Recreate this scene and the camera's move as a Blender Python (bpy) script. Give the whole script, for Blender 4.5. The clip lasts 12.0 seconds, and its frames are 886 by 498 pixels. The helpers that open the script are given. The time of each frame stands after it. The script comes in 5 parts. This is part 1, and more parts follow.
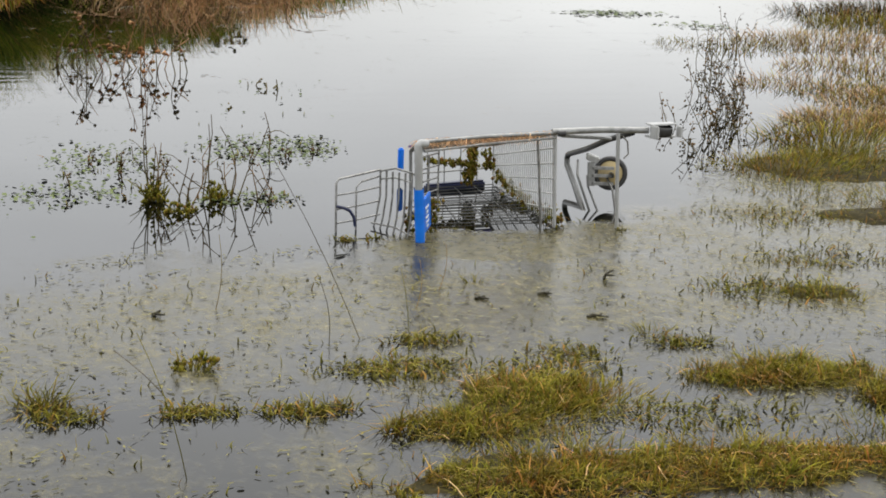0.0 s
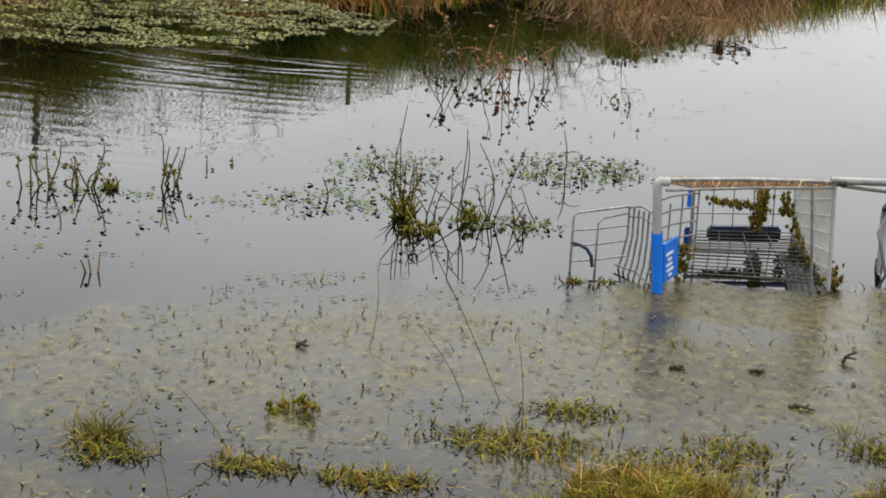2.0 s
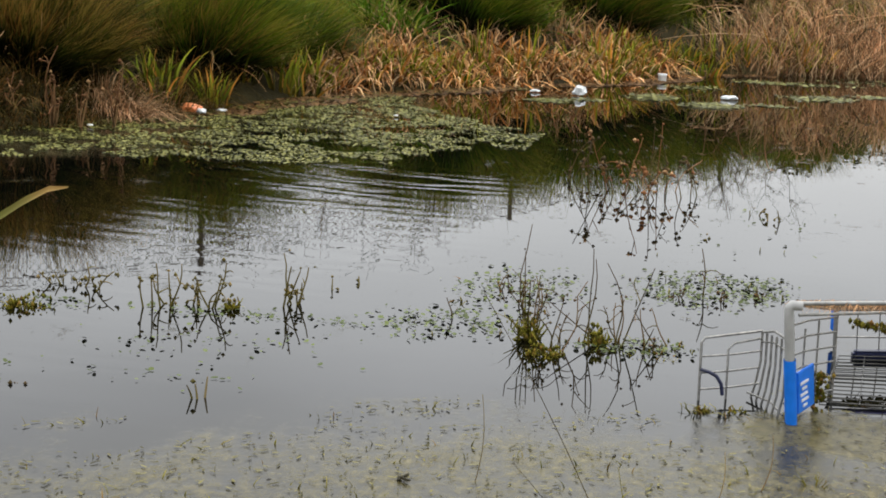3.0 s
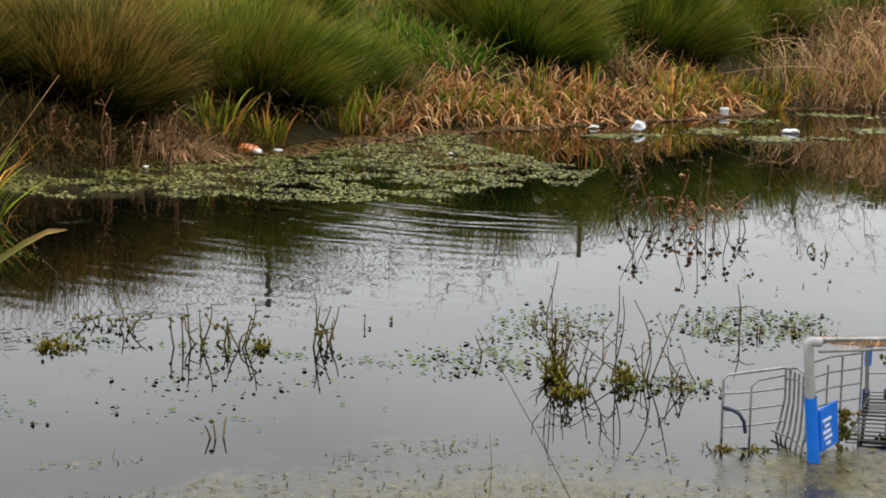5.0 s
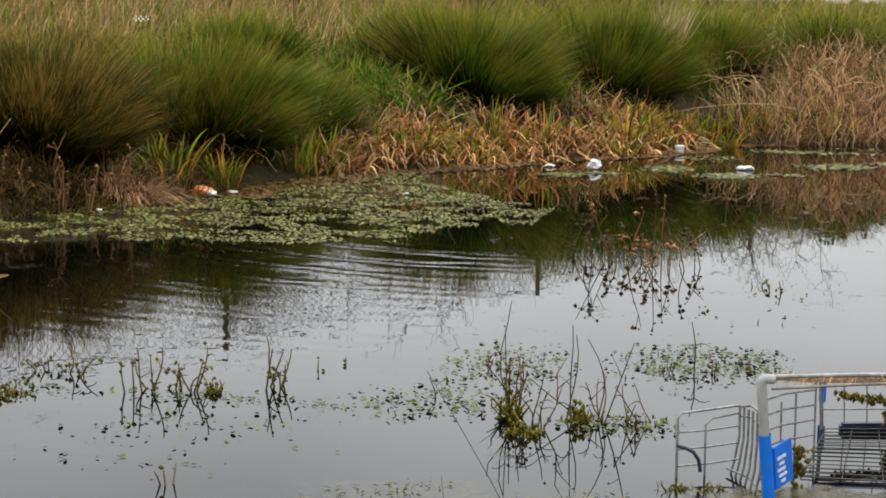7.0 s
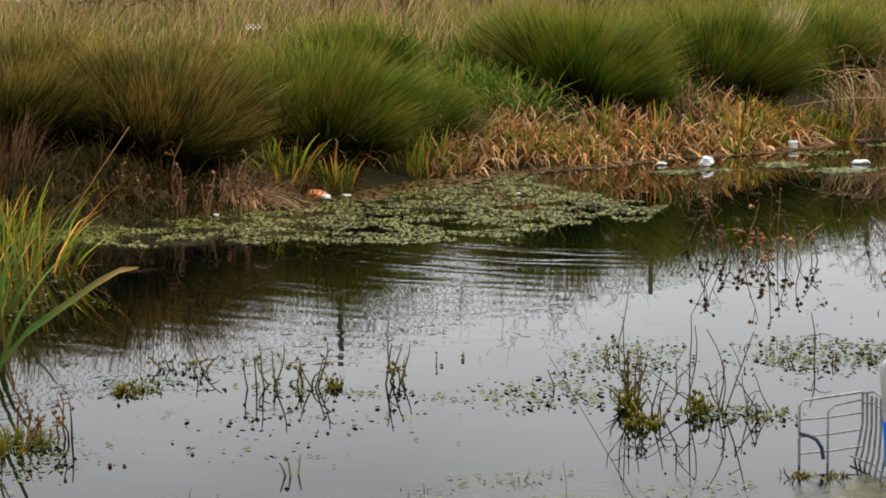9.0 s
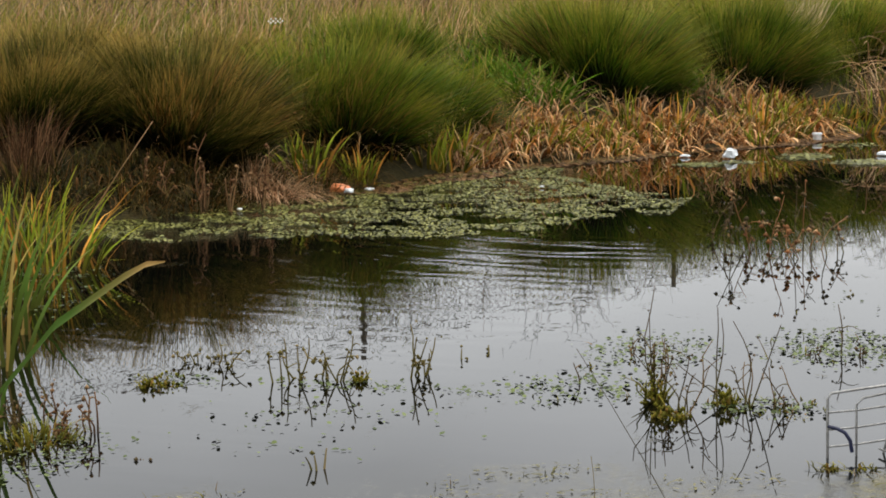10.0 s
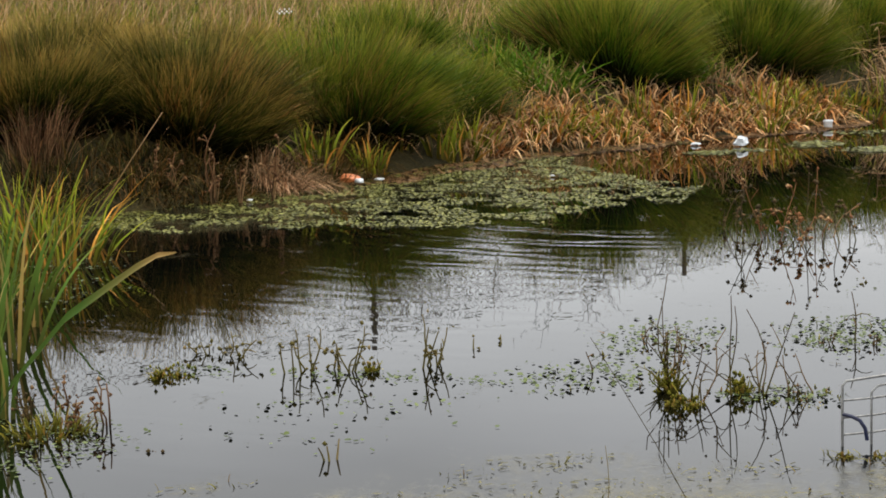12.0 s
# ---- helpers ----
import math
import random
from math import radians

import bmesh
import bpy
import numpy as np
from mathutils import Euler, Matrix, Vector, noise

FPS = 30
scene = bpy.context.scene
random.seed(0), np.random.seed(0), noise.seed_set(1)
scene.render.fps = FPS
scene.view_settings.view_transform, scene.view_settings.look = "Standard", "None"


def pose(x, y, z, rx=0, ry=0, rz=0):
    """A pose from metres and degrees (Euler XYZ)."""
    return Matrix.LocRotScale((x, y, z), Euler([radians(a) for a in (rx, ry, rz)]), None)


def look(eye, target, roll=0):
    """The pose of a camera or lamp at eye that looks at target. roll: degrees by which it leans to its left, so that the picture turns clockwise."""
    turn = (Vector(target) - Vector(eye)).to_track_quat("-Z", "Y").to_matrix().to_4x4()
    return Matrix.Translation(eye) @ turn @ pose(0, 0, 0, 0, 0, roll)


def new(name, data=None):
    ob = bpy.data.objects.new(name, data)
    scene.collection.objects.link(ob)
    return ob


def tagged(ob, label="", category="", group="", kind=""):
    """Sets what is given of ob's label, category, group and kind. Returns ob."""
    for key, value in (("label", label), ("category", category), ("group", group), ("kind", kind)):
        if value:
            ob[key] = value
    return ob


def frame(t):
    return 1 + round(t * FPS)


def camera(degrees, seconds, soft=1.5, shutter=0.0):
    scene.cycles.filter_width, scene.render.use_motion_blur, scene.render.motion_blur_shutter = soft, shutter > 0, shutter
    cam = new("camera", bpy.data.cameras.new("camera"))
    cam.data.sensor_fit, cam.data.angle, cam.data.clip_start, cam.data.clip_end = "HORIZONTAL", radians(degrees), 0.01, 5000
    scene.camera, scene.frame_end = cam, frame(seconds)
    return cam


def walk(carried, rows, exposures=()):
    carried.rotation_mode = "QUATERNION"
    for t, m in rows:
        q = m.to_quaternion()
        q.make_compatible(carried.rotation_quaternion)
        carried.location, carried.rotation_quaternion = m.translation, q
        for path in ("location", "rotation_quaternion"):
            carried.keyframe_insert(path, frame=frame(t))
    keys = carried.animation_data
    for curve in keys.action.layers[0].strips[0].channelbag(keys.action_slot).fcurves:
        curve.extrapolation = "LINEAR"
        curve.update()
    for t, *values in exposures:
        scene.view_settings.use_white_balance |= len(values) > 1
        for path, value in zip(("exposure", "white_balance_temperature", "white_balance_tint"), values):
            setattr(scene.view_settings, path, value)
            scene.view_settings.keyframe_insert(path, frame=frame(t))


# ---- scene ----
cam = camera(30.88, 12.0, soft=1.8)
PATH = [
    (0, (-0.649, -0.421, 1.168), (-0.1884, 1.4657, 0.6891), 1.96),
    (0.5, (-0.429, -0.269, 1.158), (-0.1150, 1.6489, 0.6853), 4.02),
    (1, (-0.238, -0.127, 1.140), (-0.1463, 1.8156, 0.6736), 2.60),
    (1.3, (-0.095, -0.051, 1.139), (-0.0556, 1.8876, 0.6484), 1.81),
    (1.5, (0.000, 0.000, 1.139), (-0.0002, 1.9378, 0.6439), 1.50),
    (2, (0.180, 0.044, 1.162), (0.0229, 1.9748, 0.6659), 3.32),
    (2.3, (0.222, 0.119, 1.155), (-0.1125, 2.0340, 0.6847), 2.31),
    (2.4, (0.236, 0.144, 1.153), (-0.1146, 2.0682, 0.7338), 2.10),
    (2.5, (0.250, 0.170, 1.151), (-0.1121, 2.1036, 0.7932), 2.14),
    (3, (0.298, 0.250, 1.163), (-0.0803, 2.1786, 0.7912), 2.00),
    (3.5, (0.358, 0.282, 1.165), (-0.0676, 2.2022, 0.8037), 1.92),
    (3.7, (0.382, 0.290, 1.164), (-0.0736, 2.2039, 0.8023), 1.60),
    (5.5, (0.463, 0.303, 1.172), (-0.0126, 2.2198, 0.8591), 0.91),
    (6, (0.469, 0.315, 1.174), (0.0161, 2.2392, 0.8715), 0.88),
    (6.5, (0.469, 0.325, 1.171), (0.0299, 2.2534, 0.8737), 0.73),
    (6.7, (0.472, 0.333, 1.171), (0.0517, 2.2678, 0.8858), 0.65),
    (8.3, (0.455, 0.286, 1.136), (-0.1026, 2.1874, 0.8651), -0.63),
    (8.5, (0.458, 0.286, 1.136), (-0.1040, 2.1867, 0.8650), -0.65),
    (9, (0.462, 0.287, 1.136), (-0.1032, 2.1863, 0.8640), -0.98),
    (9.5, (0.463, 0.292, 1.134), (-0.1059, 2.1902, 0.8601), -1.10),
    (10, (0.449, 0.297, 1.133), (-0.1422, 2.1875, 0.8537), -1.28),
    (10.5, (0.449, 0.299, 1.133), (-0.1498, 2.1862, 0.8541), -1.39),
    (11, (0.446, 0.299, 1.132), (-0.1543, 2.1846, 0.8443), -1.41),
    (11.5, (0.444, 0.297, 1.131), (-0.1702, 2.1768, 0.8357), -1.52),
    (12, (0.439, 0.312, 1.129), (-0.1637, 2.1971, 0.8377), -1.67),
]
walk(cam, [(t, look(eye, target, roll)) for t, eye, target, roll in PATH],
     exposures=[(0.0, 0.3), (2.0, 0.3), (2.6, 0.3), (12.0, 0.3)])

# ---- overcast daylight ----
SUN_EL, SUN_ROT = radians(62), radians(25)
world = bpy.data.worlds.new("overcast_sky")
scene.world = world
world.use_nodes = True
wt = world.node_tree
wt.nodes.clear()
w_out = wt.nodes.new("ShaderNodeOutputWorld")
w_bg = wt.nodes.new("ShaderNodeBackground")
w_sky = wt.nodes.new("ShaderNodeTexSky")
w_sky.sky_type = "NISHITA"
w_sky.sun_disc = False
w_sky.sun_elevation, w_sky.sun_rotation = SUN_EL, SUN_ROT
w_sky.air_density, w_sky.dust_density = 1.0, 3.0
w_gray = wt.nodes.new("ShaderNodeMixRGB")
w_gray.inputs[0].default_value = 0.75
w_gray.inputs[2].default_value = (13.2, 13.25, 13.2, 1)
w_noise = wt.nodes.new("ShaderNodeTexNoise")
w_noise.inputs["Scale"].default_value = 2.2
w_noise.inputs["Detail"].default_value = 4.0
w_map = wt.nodes.new("ShaderNodeMapping")
w_map.inputs["Scale"].default_value = (1, 1, 2.6)
w_co = wt.nodes.new("ShaderNodeTexCoord")
w_rng = wt.nodes.new("ShaderNodeMapRange")
w_rng.inputs["From Min"].default_value, w_rng.inputs["From Max"].default_value = 0.3, 0.7
w_rng.inputs["To Min"].default_value, w_rng.inputs["To Max"].default_value = 0.84, 1.12
w_mul = wt.nodes.new("ShaderNodeMixRGB")
w_mul.blend_type = "MULTIPLY"
w_mul.inputs[0].default_value = 1.0
wt.links.new(w_co.outputs["Generated"], w_map.inputs["Vector"])
wt.links.new(w_map.outputs["Vector"], w_noise.inputs["Vector"])
wt.links.new(w_noise.outputs["Fac"], w_rng.inputs["Value"])
wt.links.new(w_sky.outputs["Color"], w_gray.inputs[1])
wt.links.new(w_gray.outputs["Color"], w_mul.inputs[1])
wt.links.new(w_rng.outputs["Result"], w_mul.inputs[2])
w_sep = wt.nodes.new("ShaderNodeSeparateXYZ")
w_low = wt.nodes.new("ShaderNodeMapRange")
w_low.inputs["From Min"].default_value, w_low.inputs["From Max"].default_value = 0.0, 0.35
w_low.inputs["To Min"].default_value, w_low.inputs["To Max"].default_value = 0.78, 1.03
w_grade = wt.nodes.new("ShaderNodeMixRGB")
w_grade.blend_type = "MULTIPLY"
w_grade.inputs[0].default_value = 1.0
wt.links.new(w_co.outputs["Generated"], w_sep.inputs[0])
wt.links.new(w_sep.outputs["Z"], w_low.inputs["Value"])
wt.links.new(w_mul.outputs["Color"], w_grade.inputs[1])
wt.links.new(w_low.outputs["Result"], w_grade.inputs[2])
wt.links.new(w_grade.outputs["Color"], w_bg.inputs["Color"])
w_bg.inputs["Strength"].default_value = 0.12
wt.links.new(w_bg.outputs["Background"], w_out.inputs["Surface"])

sun_data = bpy.data.lights.new("sun", "SUN")
sun_data.energy, sun_data.angle, sun_data.color = 1.2, radians(25), (1.0, 0.97, 0.92)
sun = new("sun", sun_data)
sun.matrix_world = look((6, 12, 30), (0, 0, 0))


# ---- materials ----
def material(name):
    m = bpy.data.materials.new(name)
    m.use_nodes = True
    nt = m.node_tree
    return m, nt, nt.nodes["Principled BSDF"]


def node(nt, kind, **values):
    n = nt.nodes.new(kind)
    for key, value in values.items():
        n.inputs[key.replace("_", " ")].default_value = value
    return n


def ramp(nt, stops):
    n = nt.nodes.new("ShaderNodeValToRGB")
    e = n.color_ramp.elements
    while len(e) < len(stops):
        e.new(0.5)
    for el, (p, c) in zip(e, stops):
        el.position, el.color = p, (*c, 1)
    return n


def mix(nt, fac, a, b, blend="MIX"):
    n = nt.nodes.new("ShaderNodeMixRGB")
    n.blend_type = blend
    for k, v in enumerate((fac, a, b)):
        if hasattr(v, "links"):
            nt.links.new(v, n.inputs[k])
        else:
            n.inputs[k].default_value = (*v, 1) if isinstance(v, tuple) else v
    return n.outputs[0]


def coords(nt, scale=(1, 1, 1)):
    c = nt.nodes.new("ShaderNodeTexCoord")
    m = nt.nodes.new("ShaderNodeMapping")
    m.inputs["Scale"].default_value = scale
    nt.links.new(c.outputs["Object"], m.inputs["Vector"])
    return m.outputs["Vector"]


def bump(nt, bsdf, height, strength, distance):
    b = nt.nodes.new("ShaderNodeBump")
    b.inputs["Strength"].default_value, b.inputs["Distance"].default_value = strength, distance
    nt.links.new(height, b.inputs["Height"])
    nt.links.new(b.outputs["Normal"], bsdf.inputs["Normal"])


def blade_material(name, low, mid, tip, dry, dry_share=0.3, rough=0.55, glow=0.14, foot=0.06, mid_at=0.55, vary=(0.4, 1.6), patchy=(2.3, (0.75, 0.8, 0.7), (1.25, 1.15, 1.1))):
    """Leaf blades: colour runs from foot to tip, some blades are dry."""
    m, nt, b = material(name)
    uv = nt.nodes.new("ShaderNodeUVMap")
    sep = nt.nodes.new("ShaderNodeSeparateXYZ")
    nt.links.new(uv.outputs["UV"], sep.inputs[0])
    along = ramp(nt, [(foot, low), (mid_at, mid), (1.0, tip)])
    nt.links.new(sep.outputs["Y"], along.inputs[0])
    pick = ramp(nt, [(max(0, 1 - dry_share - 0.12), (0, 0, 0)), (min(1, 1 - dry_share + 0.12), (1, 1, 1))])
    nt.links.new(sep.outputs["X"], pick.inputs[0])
    # a high foot carries the painted base shade over to dry blades too
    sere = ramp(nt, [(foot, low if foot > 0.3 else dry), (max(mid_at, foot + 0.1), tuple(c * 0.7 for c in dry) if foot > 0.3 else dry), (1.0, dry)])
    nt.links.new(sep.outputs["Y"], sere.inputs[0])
    col = mix(nt, pick.outputs[0], along.outputs[0], sere.outputs[0])
    geo = nt.nodes.new("ShaderNodeNewGeometry")
    lo, hi = vary
    shade = ramp(nt, [(0.0, (lo, lo * 1.05, lo)), (1.0, (hi, hi * 0.94, hi * 0.88))])
    nt.links.new(geo.outputs["Random Per Island"], shade.inputs[0])
    col = mix(nt, 1.0, col, shade.outputs[0], "MULTIPLY")
    nz = node(nt, "ShaderNodeTexNoise", Scale=patchy[0], Detail=3.0)
    nt.links.new(coords(nt), nz.inputs["Vector"])
    patch = ramp(nt, [(0.35, patchy[1]), (0.65, patchy[2])])
    nt.links.new(nz.outputs["Fac"], patch.inputs[0])
    col = mix(nt, 1.0, col, patch.outputs[0], "MULTIPLY")
    nt.links.new(col, b.inputs["Base Color"])
    b.inputs["Roughness"].default_value = rough
    b.inputs["Specular IOR Level"].default_value = 0.06
    tr = nt.nodes.new("ShaderNodeBsdfTranslucent")
    nt.links.new(col, tr.inputs["Color"])
    ms = nt.nodes.new("ShaderNodeMixShader")
    ms.inputs[0].default_value = glow
    nt.links.new(b.outputs[0], ms.inputs[1])
    nt.links.new(tr.outputs[0], ms.inputs[2])
    nt.links.new(ms.outputs[0], nt.nodes["Material Output"].inputs["Surface"])
    return m


# both rush colours: blade feet darkened in place of shade inside the tussock
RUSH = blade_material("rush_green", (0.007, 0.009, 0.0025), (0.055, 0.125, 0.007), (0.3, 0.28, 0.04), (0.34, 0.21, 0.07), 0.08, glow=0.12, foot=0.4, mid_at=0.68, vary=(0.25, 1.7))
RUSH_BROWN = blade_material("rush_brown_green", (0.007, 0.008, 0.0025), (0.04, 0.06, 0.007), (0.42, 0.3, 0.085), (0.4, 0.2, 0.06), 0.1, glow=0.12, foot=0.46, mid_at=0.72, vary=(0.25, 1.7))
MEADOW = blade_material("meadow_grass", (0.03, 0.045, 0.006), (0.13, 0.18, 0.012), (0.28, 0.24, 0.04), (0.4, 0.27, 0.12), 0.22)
# darker grass with the shade of the bank foot put into its colour
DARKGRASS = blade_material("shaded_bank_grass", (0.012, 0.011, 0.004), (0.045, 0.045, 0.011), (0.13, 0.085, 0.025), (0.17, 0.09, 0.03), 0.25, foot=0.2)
SEDGE = blade_material("sedge_leaf", (0.1, 0.08, 0.014), (0.16, 0.22, 0.018), (0.34, 0.33, 0.04), (0.5, 0.24, 0.05), 0.2, vary=(0.2, 1.8))
DEADLEAF = blade_material("dead_leaf", (0.16, 0.06, 0.018), (0.42, 0.2, 0.065), (0.66, 0.42, 0.2), (0.66, 0.47, 0.27), 0.3, vary=(0.12, 1.75))
MARSH = blade_material("marsh_grass", (0.07, 0.06, 0.011), (0.155, 0.16, 0.016), (0.28, 0.25, 0.038), (0.36, 0.22, 0.06), 0.11, vary=(0.35, 1.6), patchy=(7.0, (0.85, 0.56, 0.5), (1.2, 1.22, 1.1)))
REED = blade_material("reed_leaf", (0.07, 0.08, 0.018), (0.075, 0.15, 0.025), (0.16, 0.2, 0.045), (0.4, 0.27, 0.09), 0.14, 0.4)
BRAMBLE = blade_material("dry_stems", (0.2, 0.11, 0.06), (0.38, 0.22, 0.12), (0.5, 0.33, 0.2), (0.55, 0.4, 0.26), 0.3)
THICKET = blade_material("tan_thicket_stem", (0.16, 0.09, 0.05), (0.42, 0.25, 0.14), (0.6, 0.42, 0.26), (0.6, 0.45, 0.3), 0.3, vary=(0.15, 1.7))
TWIG = blade_material("dark_dead_stem", (0.1, 0.085, 0.025), (0.06, 0.045, 0.025), (0.075, 0.05, 0.03), (0.16, 0.1, 0.05), 0.25, 0.7, 0.05)
REDSTEM = blade_material("reddish_dead_stem", (0.07, 0.045, 0.025), (0.2, 0.09, 0.04), (0.34, 0.17, 0.08), (0.42, 0.27, 0.15), 0.3, 0.7, 0.05)
DOCK = blade_material("dock_stem", (0.04, 0.028, 0.016), (0.11, 0.055, 0.028), (0.19, 0.1, 0.055), (0.24, 0.15, 0.08), 0.3, 0.7, 0.05)
STALK = blade_material("olive_dead_stalk", (0.1, 0.09, 0.02), (0.1, 0.085, 0.03), (0.13, 0.1, 0.045), (0.2, 0.15, 0.07), 0.25, 0.7, 0.05)
SHOREDRY = blade_material("matted_dry_weed", (0.14, 0.09, 0.04), (0.32, 0.2, 0.1), (0.48, 0.33, 0.18), (0.3, 0.28, 0.06), 0.2, vary=(0.4, 1.6))
MOSS = blade_material("pond_weed", (0.05, 0.048, 0.01), (0.14, 0.135, 0.017), (0.24, 0.215, 0.03), (0.24, 0.14, 0.04), 0.13)

# ---- lie of the land ----
FAR_SHORE = [(-9.0, 2.5), (-6.2, 5.6), (-4.6, 8.6), (-4.0, 9.3), (-3.55, 10.4), (-3.0, 12.4), (-2.3, 13.3), (-1.1, 14.9),
             (-0.4, 16.4), (1.2, 17.1), (4.0, 18.5), (9.0, 21.0), (20.0, 27.0)]
NEAR_SHORE = [(-9.0, -3.0), (-3.0, 1.0), (-0.4, 1.95), (1.1, 2.1), (1.9, 3.2), (2.8, 4.8), (3.5, 6.6), (5.0, 9.5), (9.0, 13.0), (20.0, 19.0)]


def side_of(line, x, y):
    """Signed distance from an open line; positive on its left-hand (far) side."""
    best = np.full(np.shape(x), 1e9)
    sign = np.ones(np.shape(x))
    for (ax, ay), (bx, by) in zip(line, line[1:]):
        dx, dy = bx - ax, by - ay
        k = np.clip(((x - ax) * dx + (y - ay) * dy) / (dx * dx + dy * dy), 0, 1)
        d = np.hypot(x - ax - k * dx, y - ay - k * dy)
        s = np.where(dx * (y - ay) - dy * (x - ax) >= 0, 1.0, -1.0)
        sign = np.where(d < best, s, sign)
        best = np.minimum(best, d)
    return best * sign


# low grassy islands in the shallows: x, y, radius x, radius y, height
HUMMOCKS = [(0.36, 2.84, 0.14, 0.11, 0.03), (0.16, 2.66, 0.13, 0.07, 0.02), (1.0, 2.9, 0.2, 0.07, 0.03), (1.2, 2.72, 0.08, 0.08, 0.03), (0.5, 2.35, 0.5, 0.1, 0.03), (1.1, 2.33, 0.26, 0.09, 0.03),
            (1.42, 3.58, 0.12, 0.06, 0.015), (2.1, 4.5, 0.2, 0.12, 0.03), (2.35, 5.35, 0.3, 0.25, 0.05)]


def waves(x, y, size, seed):
    a = np.zeros(np.shape(x))
    rng = np.random.RandomState(seed)
    for k in range(7):
        th, ph, s = rng.uniform(0, 6.28), rng.uniform(0, 6.28), rng.uniform(0.6, 2.2) / size
        a = a + np.sin((np.cos(th) * x + np.sin(th) * y) * 6.28 * s + ph)
    return a / 7


def height(x, y):
    x, y = np.asarray(x, float), np.asarray(y, float)
    far = side_of(FAR_SHORE, x, y) + 0.25 * waves(x, y, 2.5, 3)
    near = -side_of(NEAR_SHORE, x, y) + 0.1 * waves(x, y, 1.2, 4)
    bank = 1.05 * (1 - np.exp(-np.clip(far, 0, None) / 2.2)) + 0.035 * np.clip(far - 3, 0, 20) + 0.08 * waves(x, y, 3.0, 5) * np.clip(far, 0, 1)
    bank = bank * (1 - 0.62 * np.clip((x - 2.2) / 2.5, 0, 1))
    shore = 0.55 * (1 - np.exp(-np.clip(near, 0, None) / 6.0)) + 0.015 * np.clip(waves(x, y, 0.5, 6), 0, 1)
    bed = -0.25 * np.clip(np.minimum(-far, 3) / 3, 0, 1) * np.clip(-near / 1.5, 0.1, 1) - 0.02
    z = np.where(far > 0, bank + 0.01, np.where(near > 0, shore - 0.004, bed))
    for hx, hy, rx, ry, h in HUMMOCKS:
        q = ((x - hx) / rx) ** 2 + ((y - hy) / ry) ** 2 + 0.45 * waves(x, y, 0.3, 8)
        z = np.maximum(z, np.where(q < 2.5, 0.25 * h * (1.25 - q) + 0.002, -1))
    return z


def axis_steps(lo, hi, fine_lo, fine_hi, step, grow=1.25):
    out = list(np.arange(fine_lo, fine_hi + step / 2, step))
    s = step
    while out[-1] < hi:
        s *= grow
        out.append(min(out[-1] + s, hi))
    s = step
    while out[0] > lo:
        s *= grow
        out.insert(0, max(out[0] - s, lo))
    return np.array(out)


def sheet(name, xs, ys, zfun, mat, smooth=True):
    gx, gy = np.meshgrid(xs, ys)
    v = np.stack([gx.ravel(), gy.ravel(), np.broadcast_to(zfun(gx, gy), gx.shape).ravel()], 1)
    nx, ny = len(xs), len(ys)
    i = (np.arange(ny - 1)[:, None] * nx + np.arange(nx - 1)[None]).ravel()
    f = np.stack([i, i + 1, i + nx + 1, i + nx], 1)
    me = bpy.data.meshes.new(name)
    me.from_pydata(v.tolist(), [], f.tolist())
    me.polygons.foreach_set("use_smooth", [smooth] * len(f))
    me.materials.append(mat)
    return new(name, me), v


